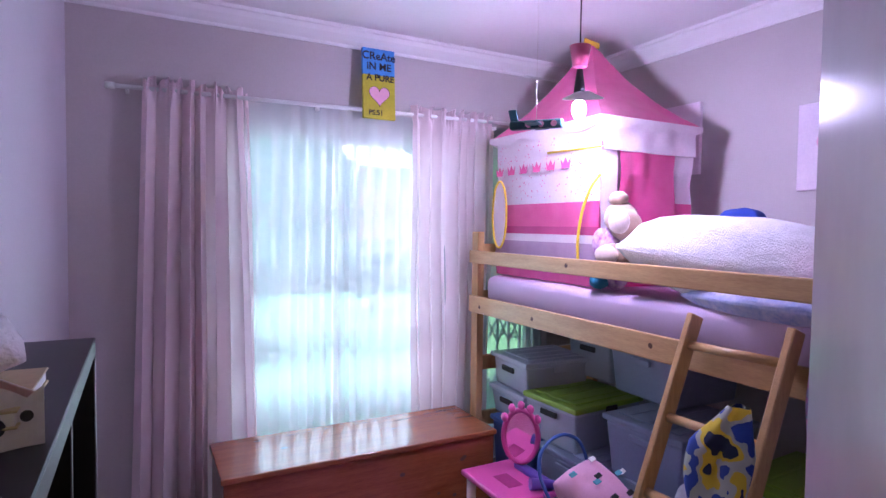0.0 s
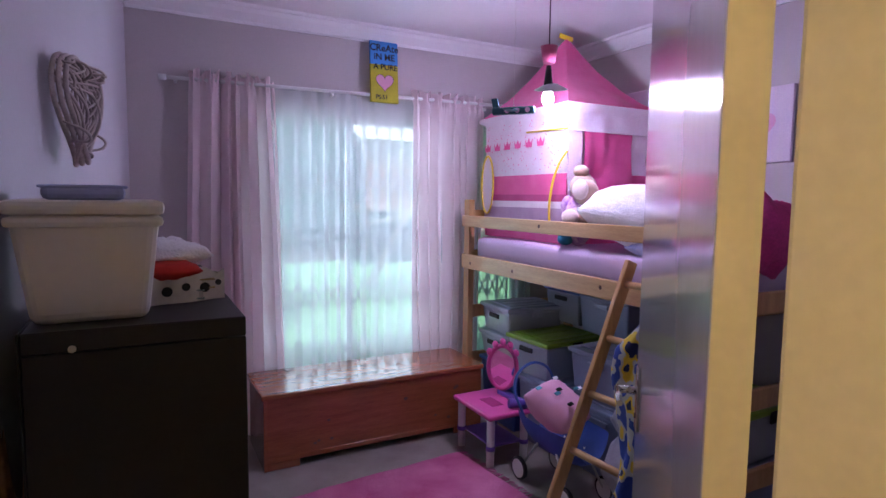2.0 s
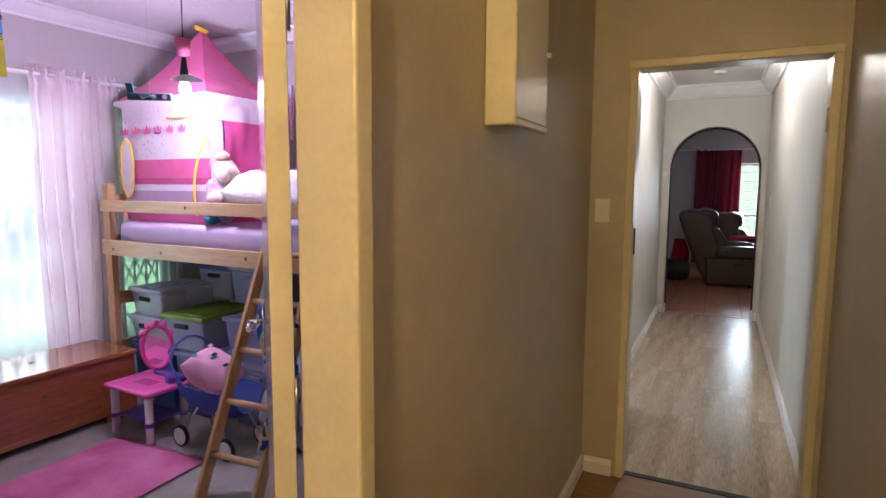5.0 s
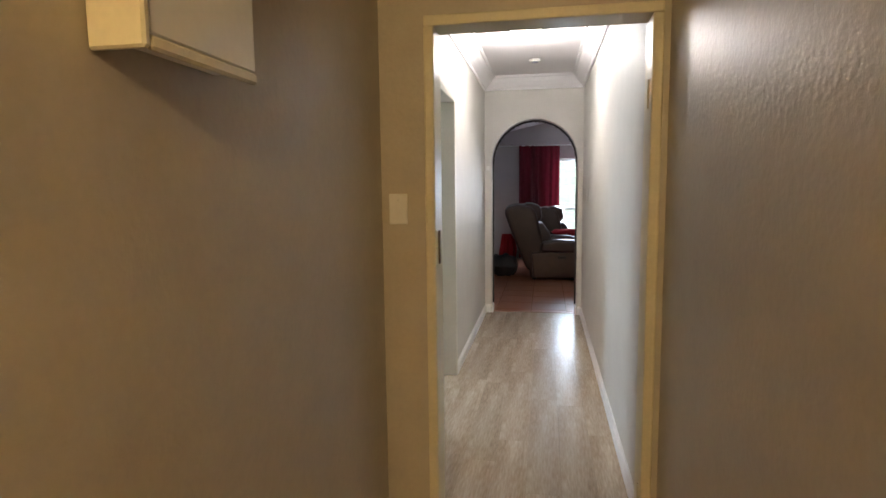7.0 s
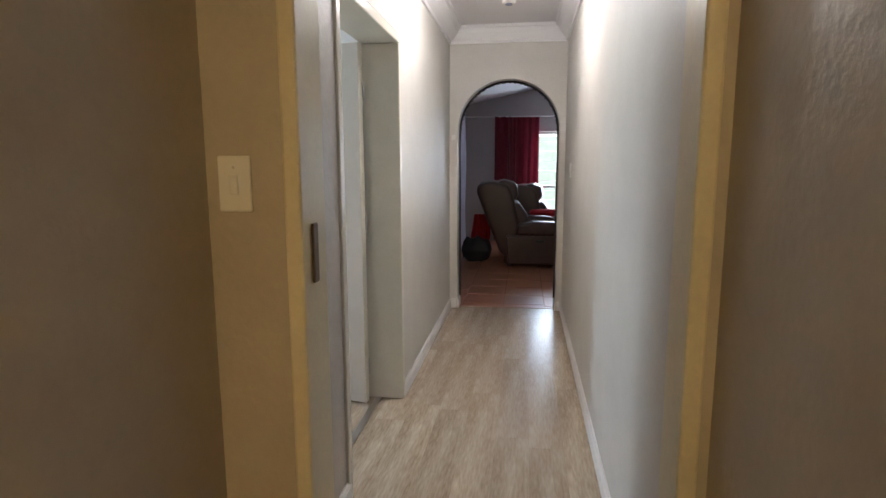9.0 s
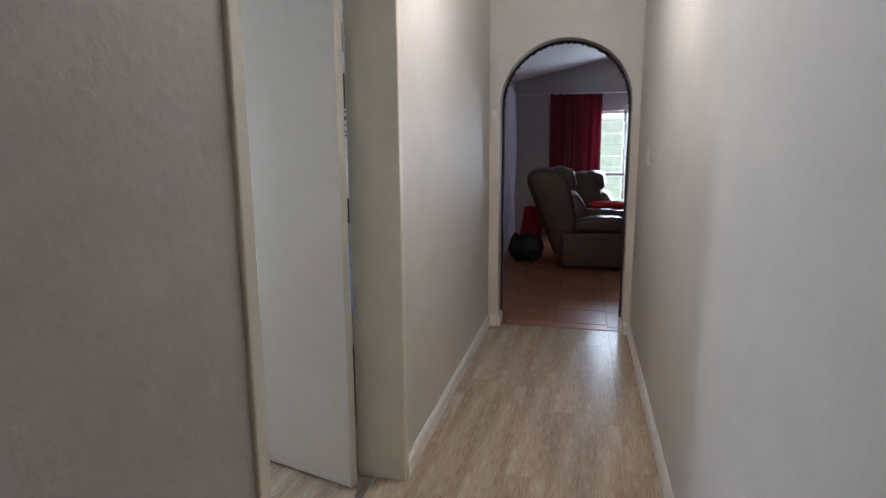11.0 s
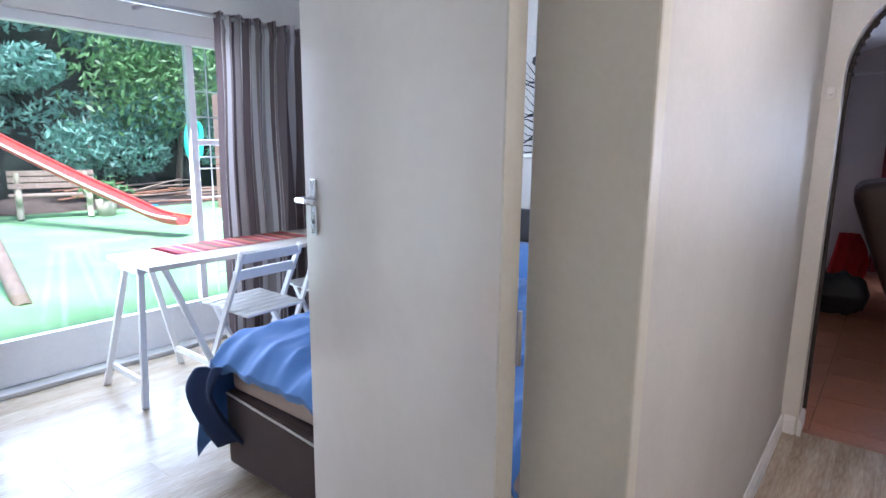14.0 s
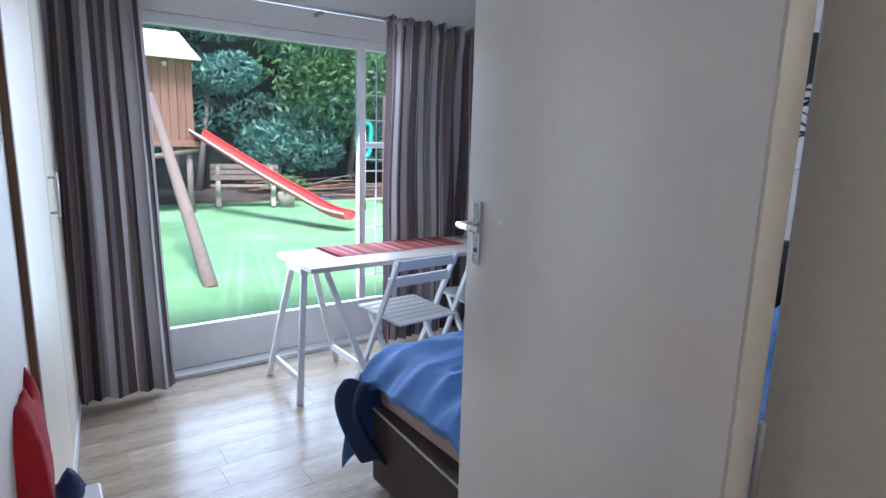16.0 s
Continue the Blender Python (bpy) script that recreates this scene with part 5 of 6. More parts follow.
part("mirror_glass", bm, MIRROR, vs_, "oval mirror glass")
for i in range(5):
    a = math.pi * (0.2 + 0.15 * i)
    bm = bmesh.new()
    blob(bm, mm @ Vector((0, 0.10 * math.cos(a), 0.165 * math.sin(a))), (0.016, 0.024, 0.024), 2)
    part("mirror_ornament", bm, PINKPL, vs_)
part("hair_dryer", R((0.02, -0.15, 0.35), (0.13, -0.19, 0.34), 0.028, 0.022, 16), PURPPL, vs_, "purple toy hair dryer")
part("dryer_handle", R((0.10, -0.18, 0.34), (0.11, -0.18, 0.316), 0.014, n=12), PURPPL, vs_)

# doll's pram
pr = thing("doll_pram", at1(1.36, -0.86), "blue fabric doll's pram with a loop handle", "toy pram")


def hull(s, t):
    a = math.pi * (0.05 + 0.9 * t)
    y = -0.24 + 0.48 * s
    k = 1 - 0.25 * abs(2 * s - 1) ** 3
    return (-0.14 * math.cos(a) * k, y, 0.40 - 0.22 * math.sin(a) * k)


part("body", sheet(16, 16, hull), BLUEPL, pr, smooth=True)
tube("handle", [(-0.10, 0.18, 0.33), (-0.13, 0.24, 0.52), (-0.06, 0.25, 0.60), (0.06, 0.25, 0.60), (0.13, 0.24, 0.52), (0.10, 0.18, 0.33)], 0.008, BLUETUB, pr, "blue tubular handle")
for x in (-0.13, 0.13):
    for y in (-0.20, 0.18):
        wl = part("wheel", R((x - 0.012, y, 0.062), (x + 0.012, y, 0.062), 0.05, n=20), WHITEPL, pr, "white wheel")
        part("tyre", R((x - 0.010, y, 0.062), (x + 0.010, y, 0.062), 0.062, n=24), DARK, wl, "black tyre")
        part("frame_tube", R((x * 0.9, y, 0.07), (x * 0.7, y * 0.4, 0.24), 0.006), STEEL, pr)
PRINT = mat("pink_printed_cotton", (0.72, 0.36, 0.50), 0.85, var=0.06, fine=200)
pc = pillow("printed_cushion", (1.30, -0.90, 0.47), (0.145, 0.145, 0.09), 20, PRINT, "pale pink cushion printed with small pictures in the pram", 28, "cushion")
rnd = random.Random(3)
for k in range(9):
    x, y = rnd.uniform(-0.13, 0.13), rnd.uniform(-0.13, 0.13)
    cc = (mat("teal_print", (0.10, 0.35, 0.42), 0.8), INK, WHITEW)[k % 3]
    kz = max(0.0, 1 - abs(x / 0.2) ** 3.2) ** 0.5 * max(0.0, 1 - abs(y / 0.2) ** 3.2) ** 0.5
    zz = 0.10 * (0.06 + 0.94 * kz) + 0.006
    part("print", B((x - 0.022, y - 0.010, zz - 0.004), (x + 0.022, y + 0.010, zz), 0.002), cc, pc)


# storage boxes under the bed
ODDS = bpy.data.materials.new("mixed_small_things")
ODDS.use_nodes = True
_o = ODDS.node_tree
_og, _or = _o.nodes.new("ShaderNodeNewGeometry"), _o.nodes.new("ShaderNodeValToRGB")
_or.color_ramp.interpolation = "CONSTANT"
for _ in range(3):
    _or.color_ramp.elements.new(0.5)
for _e, (_p, _k) in zip(_or.color_ramp.elements, ((0.0, (0.45, 0.40, 0.42)), (0.3, (0.35, 0.10, 0.20)), (0.5, (0.06, 0.10, 0.30)), (0.7, (0.50, 0.36, 0.22)), (0.85, (0.03, 0.03, 0.04)))):
    _e.position, _e.color = _p, (*_k, 1)
_o.links.new(_og.outputs["Random Per Island"], _or.inputs[0])
_o.links.new(_or.outputs[0], _o.nodes["Principled BSDF"].inputs["Base Color"])
def tub(u, v, z, w, d, h, body, lid, label, rz=0.0, lidlabel=""):
    ob = thing("storage_box", at1(u, v, z, rz), label, "storage box", "boxes under the bed")
    bm = bmesh.new()
    box(bm, (-w / 2, -d / 2, 0), (w / 2, d / 2, h - 0.03), 0.014, 2)
    for q in bm.verts:
        k = 0.9 + 0.1 * q.co.z / h
        q.co.x *= k
        q.co.y *= k
    part("tub_body", bm, body, ob)
    part("lid", B((-w / 2 - 0.01, -d / 2 - 0.01, h - 0.029), (w / 2 + 0.01, d / 2 + 0.01, h), 0.008, 2), lid, ob, lidlabel)
    if body is CLEARTUB:
        rq = random.Random(int(1000 * (u + v + z)))
        bm = bmesh.new()
        for _ in range(16):
            box(bm, (-0.03, -0.035, -0.015), (0.03, 0.035, 0.015), 0.004, 1, m=pose(rq.uniform(-w * 0.33, w * 0.33), rq.uniform(-d * 0.33, d * 0.33), rq.uniform(0.025, h - 0.07), rq.uniform(-40, 40), rq.uniform(-40, 40), rq.uniform(0, 180)))
        tagged(part("contents", bm, ODDS, ob, "jumbled small toys and odds and ends"), kind="stuff")
    for k in range(3):
        part("lid_rib", B((-w / 2 + 0.06, -d / 4 + k * d / 4 - 0.006, h + 0.008), (w / 2 - 0.06, -d / 4 + k * d / 4 + 0.006, h + 0.012), 0.002), lid, ob)
    part("lid_ridge", B((-w / 2 + 0.04, -d / 2 + 0.04, h), (w / 2 - 0.04, d / 2 - 0.04, h + 0.008), 0.004), lid, ob)
    for s in (-1, 1):
        hx = s * (w / 2 + 0.004)
        part("handle", B((hx - 0.007, -0.06, h - 0.085), (hx + 0.007, 0.06, h - 0.055), 0.004), DARK if lid is GREENLID or body is CLEARTUB else lid, ob, "moulded carry handle")
        part("clip", B((-0.04, s * (d / 2 + 0.010) - 0.006, h - 0.07), (0.04, s * (d / 2 + 0.010) + 0.006, h - 0.012), 0.003), DARK if lid is GREENLID else lid, ob)
    return ob


C_, G_, BL_ = CLEARTUB, GREYTUB, BLUETUB
tub(1.78, 0.02, 0, 0.50, 0.40, 0.44, BL_, BL_, "blue plastic storage box on the carpet")
tub(1.80, -0.42, 0, 0.52, 0.40, 0.42, G_, G_, "smoky grey plastic storage box on the carpet")
tub(1.85, -0.90, 0, 0.52, 0.44, 0.40, G_, G_, "smoky grey plastic storage box on the carpet")
tub(1.78, 0.10, 0.445, 0.46, 0.34, 0.17, C_, C_, "low clear plastic box full of small toys")
tub(1.78, -0.28, 0.425, 0.48, 0.38, 0.24, C_, GREENLID, "clear plastic storage box with a green clip lid", 4, "moss green lid")
tub(1.76, 0.06, 0.62, 0.44, 0.36, 0.19, C_, C_, "clear plastic storage box with a clear lid", -3)
tub(2.12, -0.16, 0.70, 0.40, 0.34, 0.24, C_, BL_, "clear plastic box holding dark odds and ends")
tub(1.88, -0.82, 0.405, 0.52, 0.42, 0.28, G_, G_, "smoky grey lidded storage box", 2)
tub(2.10, -0.60, 0.70, 0.46, 0.44, 0.26, G_, G_, "dark grey lidded storage box", -2)
tub(1.95, -1.38, 0, 0.60, 0.46, 0.30, G_, G_, "grey plastic storage box with papers on top")
tub(2.02, -1.36, 0.31, 0.50, 0.42, 0.26, C_, GREENLID, "clear plastic storage box with a green lid", 3, "green lid")
BAGP = mat("clear_plastic_bag", (0.55, 0.53, 0.60), 0.3, var=0.1, scale=18, bump=0.5, alpha=0.75)
pillow("plastic_bag", (1.58, -1.30, 0.46), (0.14, 0.20, 0.13), 0, BAGP, "crumpled translucent plastic bag of clothes", cat="bag", amp=0.5)
pillow("plastic_bag", (1.58, -1.28, 0.20), (0.15, 0.22, 0.16), 10, BAGP, "crumpled translucent plastic bag of clothes", cat="bag", amp=0.5)

# garment over the ladder
GARM = bpy.data.materials.new("blue_yellow_print")
GARM.use_nodes = True
_g = GARM.node_tree
_b = _g.nodes["Principled BSDF"]
_b.inputs["Roughness"].default_value = 0.85
_t = _g.nodes.new("ShaderNodeTexNoise")
_t.inputs["Scale"].default_value, _t.inputs["Detail"].default_value = 13, 1.5
_c = _g.nodes.new("ShaderNodeTexCoord")
_r = _g.nodes.new("ShaderNodeValToRGB")
_r.color_ramp.interpolation = "CONSTANT"
for _ in range(2):
    _r.color_ramp.elements.new(0.5)
for _e, (_p, _k) in zip(_r.color_ramp.elements, ((0.0, (0.02, 0.05, 0.28)), (0.47, (0.42, 0.42, 0.38)), (0.56, (0.66, 0.46, 0.03)), (0.64, (0.01, 0.015, 0.06)))):
    _e.position, _e.color = _p, (*_k, 1)
_g.links.new(_c.outputs["Object"], _t.inputs["Vector"])
_g.links.new(_t.outputs[0], _r.inputs[0])
_g.links.new(_r.outputs[0], _b.inputs["Base Color"])


def garment(s, t):
    a = 2 * math.pi * s
    z = 1.06 - 0.80 * t
    r = 0.075 + 0.02 * math.sin(3 * a + 6 * t) + 0.015 * noise.noise(Vector((math.cos(a) * 2, math.sin(a) * 2, t * 6)))
    r *= (0.35 + 0.65 * min(1, t * 7)) * (1 - 0.5 * max(0, t - 0.55))
    x = 1.215 - 0.10 * t
    return (x - 0.06 + r * 0.8 * math.cos(a), -1.60 + r * 1.05 * math.sin(a) + 0.03 * math.sin(7 * t), z)


gm = tagged(part("hanging_garment", sheet(40, 40, garment), GARM, smooth=True), "blue and yellow flowered garment hung over the ladder", "clothing")
gm.matrix_world = R1
hk = pillow("dressing_gown", (1.42, -1.70, 1.05), (0.03, 0.06, 0.30), 0, mat("bright_striped_cloth", (0.10, 0.40, 0.55), 0.85, color2=(0.70, 0.10, 0.35), scale=24), "narrow bright striped cloth hung by the ladder", cat="clothing")

# ---- hall and passage: fittings ----
db = thing("meter_box", Matrix(), "white wall-hung distribution board with a cream frame", "electrical box")
part("box_body", B((1.80, NW - 0.075, 1.645), (2.09, NW - 0.002, 2.26), 0.006, 2), WHITEPL, db)
part("door_frame", B((1.785, NW - 0.09, 1.625), (1.8, NW - 0.002, 2.28), 0.004), FRAMEY, db, "cream frame edge")
part("door_frame", B((1.801, NW - 0.09, 1.625), (2.09, NW - 0.077, 1.645), 0.004), FRAMEY, db, "cream frame edge")
part("door_panel", B((1.801, NW - 0.087, 1.646), (2.09, NW - 0.077, 2.28), 0.003), WHITEPL, db)


def light_switch(name, m, label):
    ob = thing(name, m, label, "light switch", "light switches")
    part("plate", B((-0.036, -0.008, -0.058), (0.036, 0, 0.058), 0.004, 2), WHITEPL, ob)
    part("rocker", B((-0.010, -0.013, -0.022), (0.010, -0.008, 0.022), 0.002, m=Matrix.Rotation(radians(6), 4, "X")), WHITEPL, ob)
    part("screw", R((0, -0.009, 0.034), (0, -0.008, 0.034), 0.003, n=8), STEEL, ob)
    return ob


light_switch("light_switch", pose(3.2, -0.80, 1.35, 0, 0, -90), "cream square light switch on the hall wall")
light_switch("light_switch", pose(6.75, CR, 1.33, 0, 0, 180), "white light switch on the passage wall")
dm = thing("light_switch", pose(0.412, -0.07, 1.325, 0, 0, 87), "white light switch with a round dimmer knob by the door", "light switch", "light switches")
part("plate", B((-0.036, -0.008, -0.058), (0.036, 0, 0.058), 0.004, 2), WHITEPL, dm)
part("rocker", B((-0.010, -0.014, 0.012), (0.010, -0.008, 0.046), 0.002), WHITEPL, dm)
part("dimmer_knob", R((0, -0.008, -0.028), (0, -0.036, -0.028), 0.019, 0.016, 20), WHITEPL, dm, "round dimmer knob")
part("knob", R((2.085, NW - 0.087, 1.86), (2.085, NW - 0.10, 1.86), 0.008, n=12), WHITEPL, db, "small white knob")
hk2 = thing("wall_hook", Matrix(), "small cream plastic hook beside the arch", "hook")
part("base", B((AX0 - 0.012, -0.745, 1.60), (AX0, -0.71, 1.65), 0.003), WHITEPL, hk2)
part("peg", R((AX0 - 0.012, -0.727, 1.62), (AX0 - 0.035, -0.727, 1.625), 0.007), WHITEPL, hk2)
sd = thing("smoke_detector", Matrix(), "small round white detector on the passage ceiling", "smoke detector")
part("disc", R((6.63, -1.25, PZ - 0.022), (6.63, -1.25, PZ), 0.05, 0.055, 24), WHITEPL, sd)
part("vent", R((6.63, -1.25, PZ - 0.03), (6.63, -1.25, PZ - 0.0222), 0.028, n=20), GREYTUB, sd)
cl = thing("ceiling_lamp", Matrix(), "flush white glass ceiling lamp in the passage", "lamp")
part("base", R((5.5, -1.2, PZ - 0.03), (5.5, -1.2, PZ), 0.13, n=28), STEEL, cl)
bm = bmesh.new()
blob(bm, (5.5, -1.2, PZ - 0.03), (0.12, 0.12, 0.07), 3)
part("glass_dome", bm, mat("lit_opal_glass", (1, 0.96, 0.9), 0.4, var=0, bump=0, emit=5.0), cl, smooth=True)
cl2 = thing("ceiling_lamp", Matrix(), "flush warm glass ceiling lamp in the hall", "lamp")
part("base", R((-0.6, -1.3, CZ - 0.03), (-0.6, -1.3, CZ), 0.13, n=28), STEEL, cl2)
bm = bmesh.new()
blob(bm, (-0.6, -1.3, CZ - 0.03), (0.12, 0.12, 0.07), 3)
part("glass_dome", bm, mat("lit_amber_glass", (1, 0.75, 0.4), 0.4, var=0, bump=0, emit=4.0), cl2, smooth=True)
# worn dark beading round the arch
BEAD = mat("dark_worn_edge", (0.03, 0.022, 0.02), 0.7, var=0.3)
ac, ar_ = (AY0 + AY1) / 2, (AY1 - AY0) / 2
at_ = thing("arch_trim", Matrix(), "dark chipped edging round the archway", "trim")
at_["kind"] = "structure"
tube("edging", [(AX1 - 0.004, AY1 - 0.004, z) for z in (0.09, 0.6, 1.2)] + [(AX1 - 0.004, ac + (ar_ - 0.006) * math.cos(a), AZ + (ar_ * 0.98 - 0.006) * math.sin(a)) for a in [math.pi * i / 14 for i in range(15)]] + [(AX1 - 0.004, AY0 + 0.004, z) for z in (1.2, 0.6, 0.09)], 0.013, BEAD, at_, res=2)
rnd = random.Random(5)
for k in range(34):
    a = math.pi * (k + rnd.uniform(0.1, 0.9)) / 34
    part("chip", B((-0.01, -0.012, -0.008), (0.01, 0.012, 0.008), 0.003, m=Matrix.Translation((AX1 - 0.012, ac + (ar_ - 0.014) * math.cos(a), AZ + (ar_ * 0.98 - 0.014) * math.sin(a))) @ Matrix.Rotation(a, 4, "X")), BEAD, at_)
tagged(part("threshold_strip", B((3.24, -1.70, -0.006), (3.28, -0.945, 0.004), 0.002), DARK), "dark rubber threshold strip", kind="structure")
tagged(part("threshold_strip", B((D2W, -0.57, -0.006), (D2E, -0.53, 0.005), 0.002), STEEL), "metal threshold strip", kind="structure")
tagged(part("threshold_strip", B((AX0 + 0.05, AY0, -0.006), (AX0 + 0.09, AY1, 0.004), 0.002), TERRA), "brown threshold strip", kind="structure")

# ---- guest room: smaller things ----
RUN = stripes("striped_runner_cloth", [(0, (0.45, 0.05, 0.08)), (0.16, (0.55, 0.22, 0.10)), (0.26, (0.40, 0.06, 0.12)), (0.42, (0.60, 0.35, 0.25)), (0.5, (0.30, 0.04, 0.05)), (0.66, (0.55, 0.14, 0.10)), (0.84, (0.20, 0.10, 0.06))], 3.6, see_soft=0.0)
rn = thing("table_runner", Matrix(), "red and orange striped fringed table runner", "table runner")
part("cloth", sheet(60, 8, lambda s, t: (5.91 + 0.90 * s, 2.14 + 0.32 * t - 0.01 * s, 0.753 + 0.002 * noise.noise(Vector((s * 9, t * 4, 0))), s * 0.9)), RUN, rn, smooth=True)
bm = bmesh.new()
for k in range(26):
    y = 2.142 + 0.0125 * k
    rod(bm, (5.91, y, 0.753), (5.875, y + random.Random(k).uniform(-0.005, 0.005), 0.752), 0.0018, n=5)
tagged(part("fringe", bm, RUN, rn), kind="stuff")
fan = thing("box_fan", pose(7.30, 2.34, 0.75, 0, 0, 20), "white square box fan with a round dark grille on the table", "fan")
part("casing", B((-0.17, -0.05, 0.02), (0.17, 0.05, 0.36), 0.015, 3), WHITEPL, fan)
part("grille", R((0, -0.052, 0.19), (0, -0.056, 0.19), 0.125, n=36), mat("grey_grille", (0.10, 0.10, 0.12), 0.5), fan, "grey round grille")
for k in range(6):
    tube("grille_ring", [(0.02 * (k + 1) * math.cos(a), -0.060, 0.19 + 0.02 * (k + 1) * math.sin(a)) for a in [i * math.pi / 6 for i in range(12)]], 0.002, WHITEPL, fan, cyclic=True, res=1)
part("hub", R((0, -0.056, 0.19), (0, -0.066, 0.19), 0.025, n=20), WHITEPL, fan)
for x in (-0.12, 0.12):
    part("foot", B((x - 0.03, -0.06, 0), (x + 0.03, 0.06, 0.022), 0.004), WHITEPL, fan)
CLEARG = mat("drinking_glass", (0.9, 0.92, 0.92), 0.03, var=0, bump=0, alpha=0.35)
gl = thing("drinking_glass", pose(6.98, 2.33, 0.75), "clear drinking glass on the table", "glass")
part("cup", R((0, 0, 0), (0, 0, 0.12), 0.028, 0.036, 20), CLEARG, gl)
bt = thing("bottle", pose(7.05, 2.38, 0.75), "small clear bottle with a white cap on the table", "bottle")
part("flask", R((0, 0, 0), (0, 0, 0.22), 0.032, 0.028, 20), CLEARG, bt)
part("neck", R((0, 0, 0.22), (0, 0, 0.29), 0.014, 0.012, 16), CLEARG, bt)
part("cap", R((0, 0, 0.29), (0, 0, 0.33), 0.014, n=16), WHITEPL, bt)

WARD = mat("cream_laminate_door", (0.74, 0.66, 0.52), 0.4, scale=4, fine=60, var=0.04, bump=0.03)
wr = thing("wardrobe", pose(4.60, GY, 0, 0, 0, -5.3), "cream laminate built-in wardrobe with a bar handle", "wardrobe")
part("door", B((-0.004, -0.83, 0.09), (0.012, -0.02, 2.30), 0.003), WARD, wr)
dd = part("door", B((-0.004, -1.66, 0.09), (0.012, -0.84, 2.30), 0.003), WARD, wr)
part("handle", R((0.040, -0.76, 1.08), (0.040, -0.76, 1.26), 0.006), STEEL, dd, "steel bar handle")
for z in (1.10, 1.24):
    part("handle_post", R((0.012, -0.76, z), (0.040, -0.76, z), 0.005), STEEL, dd)
part("end_trim", B((-0.004, -1.70, 0.0), (0.016, -1.665, 2.30), 0.003), mat("brown_edging", (0.18, 0.10, 0.05), 0.5), wr, "brown edging strip")

zb = thing("zebra_picture", Matrix(), "framed black and white zebra print over the bed", "picture")
part("mount", B((7.575, 0.22, 1.335), (7.60, 1.02, 2.05), 0.003), PAPER, zb)
rnd = random.Random(12)
for k in range(20):
    z0, w0 = 1.42 + 0.024 * k, rnd.uniform(0.006, 0.014)
    bm = sheet(16, 1, lambda s, t: (7.5735, 0.30 + 0.62 * s, z0 + 0.10 * math.sin(4.2 * s + 0.12 * k) + 0.03 * math.sin(13 * s + k) + w0 * (t - 0.5) * (0.5 + math.sin(math.pi * s))))
    part("stripe_print", bm, INK, zb)
bm = bmesh.new()
bm.faces.new([bm.verts.new((7.5728, 0.58 + 0.26 * math.cos(a) * (1 + 0.2 * math.sin(3 * a)), 1.86 + 0.13 * math.sin(a))) for a in [i * math.pi / 14 for i in range(28)]])
part("dark_print", bm, INK, zb, "black printed mane")
part("frame_rail", B((7.568, 0.20, 1.305), (7.60, 1.04, 1.333), 0.002), STEEL, zb)
for k, (y0, y1) in enumerate(((-0.24, 0.38), (0.46, 1.06))):
    p = pillow("pillow", (0, 0, 0), (0.20, 0.30, 0.09), 0, DUVET, "blue cotton pillow against the headboard")
    p.matrix_world = Matrix.Translation((7.26, (y0 + y1) / 2, 0.67)) @ Matrix.Rotation(radians(-25), 4, "Y")
ch = pillow("jacket", (0, 0, 0), (0.07, 0.18, 0.22), 0, mat("red_fleece", (0.35, 0.01, 0.015), 0.95, var=0.2), "red and navy jacket hung over a chair", cat="clothing", amp=0.3)
ch.matrix_world = Matrix.Translation((4.40, 0.76, 0.62))
ch2 = pillow("trousers", (0, 0, 0), (0.11, 0.24, 0.20), 0, NAVY, "navy trousers folded over a chair", cat="clothing", amp=0.3)
ch2.matrix_world = Matrix.Translation((4.45, 0.80, 0.30))
st = thing("side_stool", pose(4.44, 0.74, 0), "white painted stool holding clothes beside the wardrobe", "stool")
part("seat", B((-0.10, -0.2, 0.42), (0.13, 0.2, 0.45), 0.006), WHITEW, st)
for x in (-0.08, 0.11):
    for y in (-0.18, 0.18):
        part("leg", B((x - 0.015, y - 0.015, 0), (x + 0.015, y + 0.015, 0.419), 0.003), WHITEW, st)

# ---- lounge: smaller things ----
REDC = mat("red_throw", (0.42, 0.01, 0.02), 0.9, var=0.2)
p = tagged(part("red_throw", drape(-0.80, -0.64, 0, 0.20, 0.62, 3, 0.05, spread=0.12, seed=31, gather=0.8, bow=-0.05), REDC, smooth=True), "bright red cloth hanging behind the recliner", "throw")
p.matrix_world = Matrix.Translation((10.72, 0, 0)) @ Matrix.Rotation(radians(90), 4, "Z")
p = pillow("backpack", (0, 0, 0), (0.17, 0.22, 0.16), 0, mat("black_nylon_bag", (0.01, 0.01, 0.014), 0.6, var=0.3), "black bag slumped on the tiled floor", cat="bag", amp=0.4)
p.matrix_world = Matrix.Translation((10.20, -0.72, 0.16))
p = pillow("red_throw", (0, 0, 0), (0.16, 0.30, 0.06), 0, REDC, "red cloth thrown over a leather armrest", cat="throw", amp=0.3)
p.matrix_world = Matrix.Translation((10.95, -2.24, 0.66))
p = pillow("red_throw", (0, 0, 0), (0.16, 0.26, 0.05), 0, REDC, "red cloth thrown over a leather armrest", cat="throw", amp=0.3)
p.matrix_world = Matrix.Translation((10.90, -1.72, 0.64))

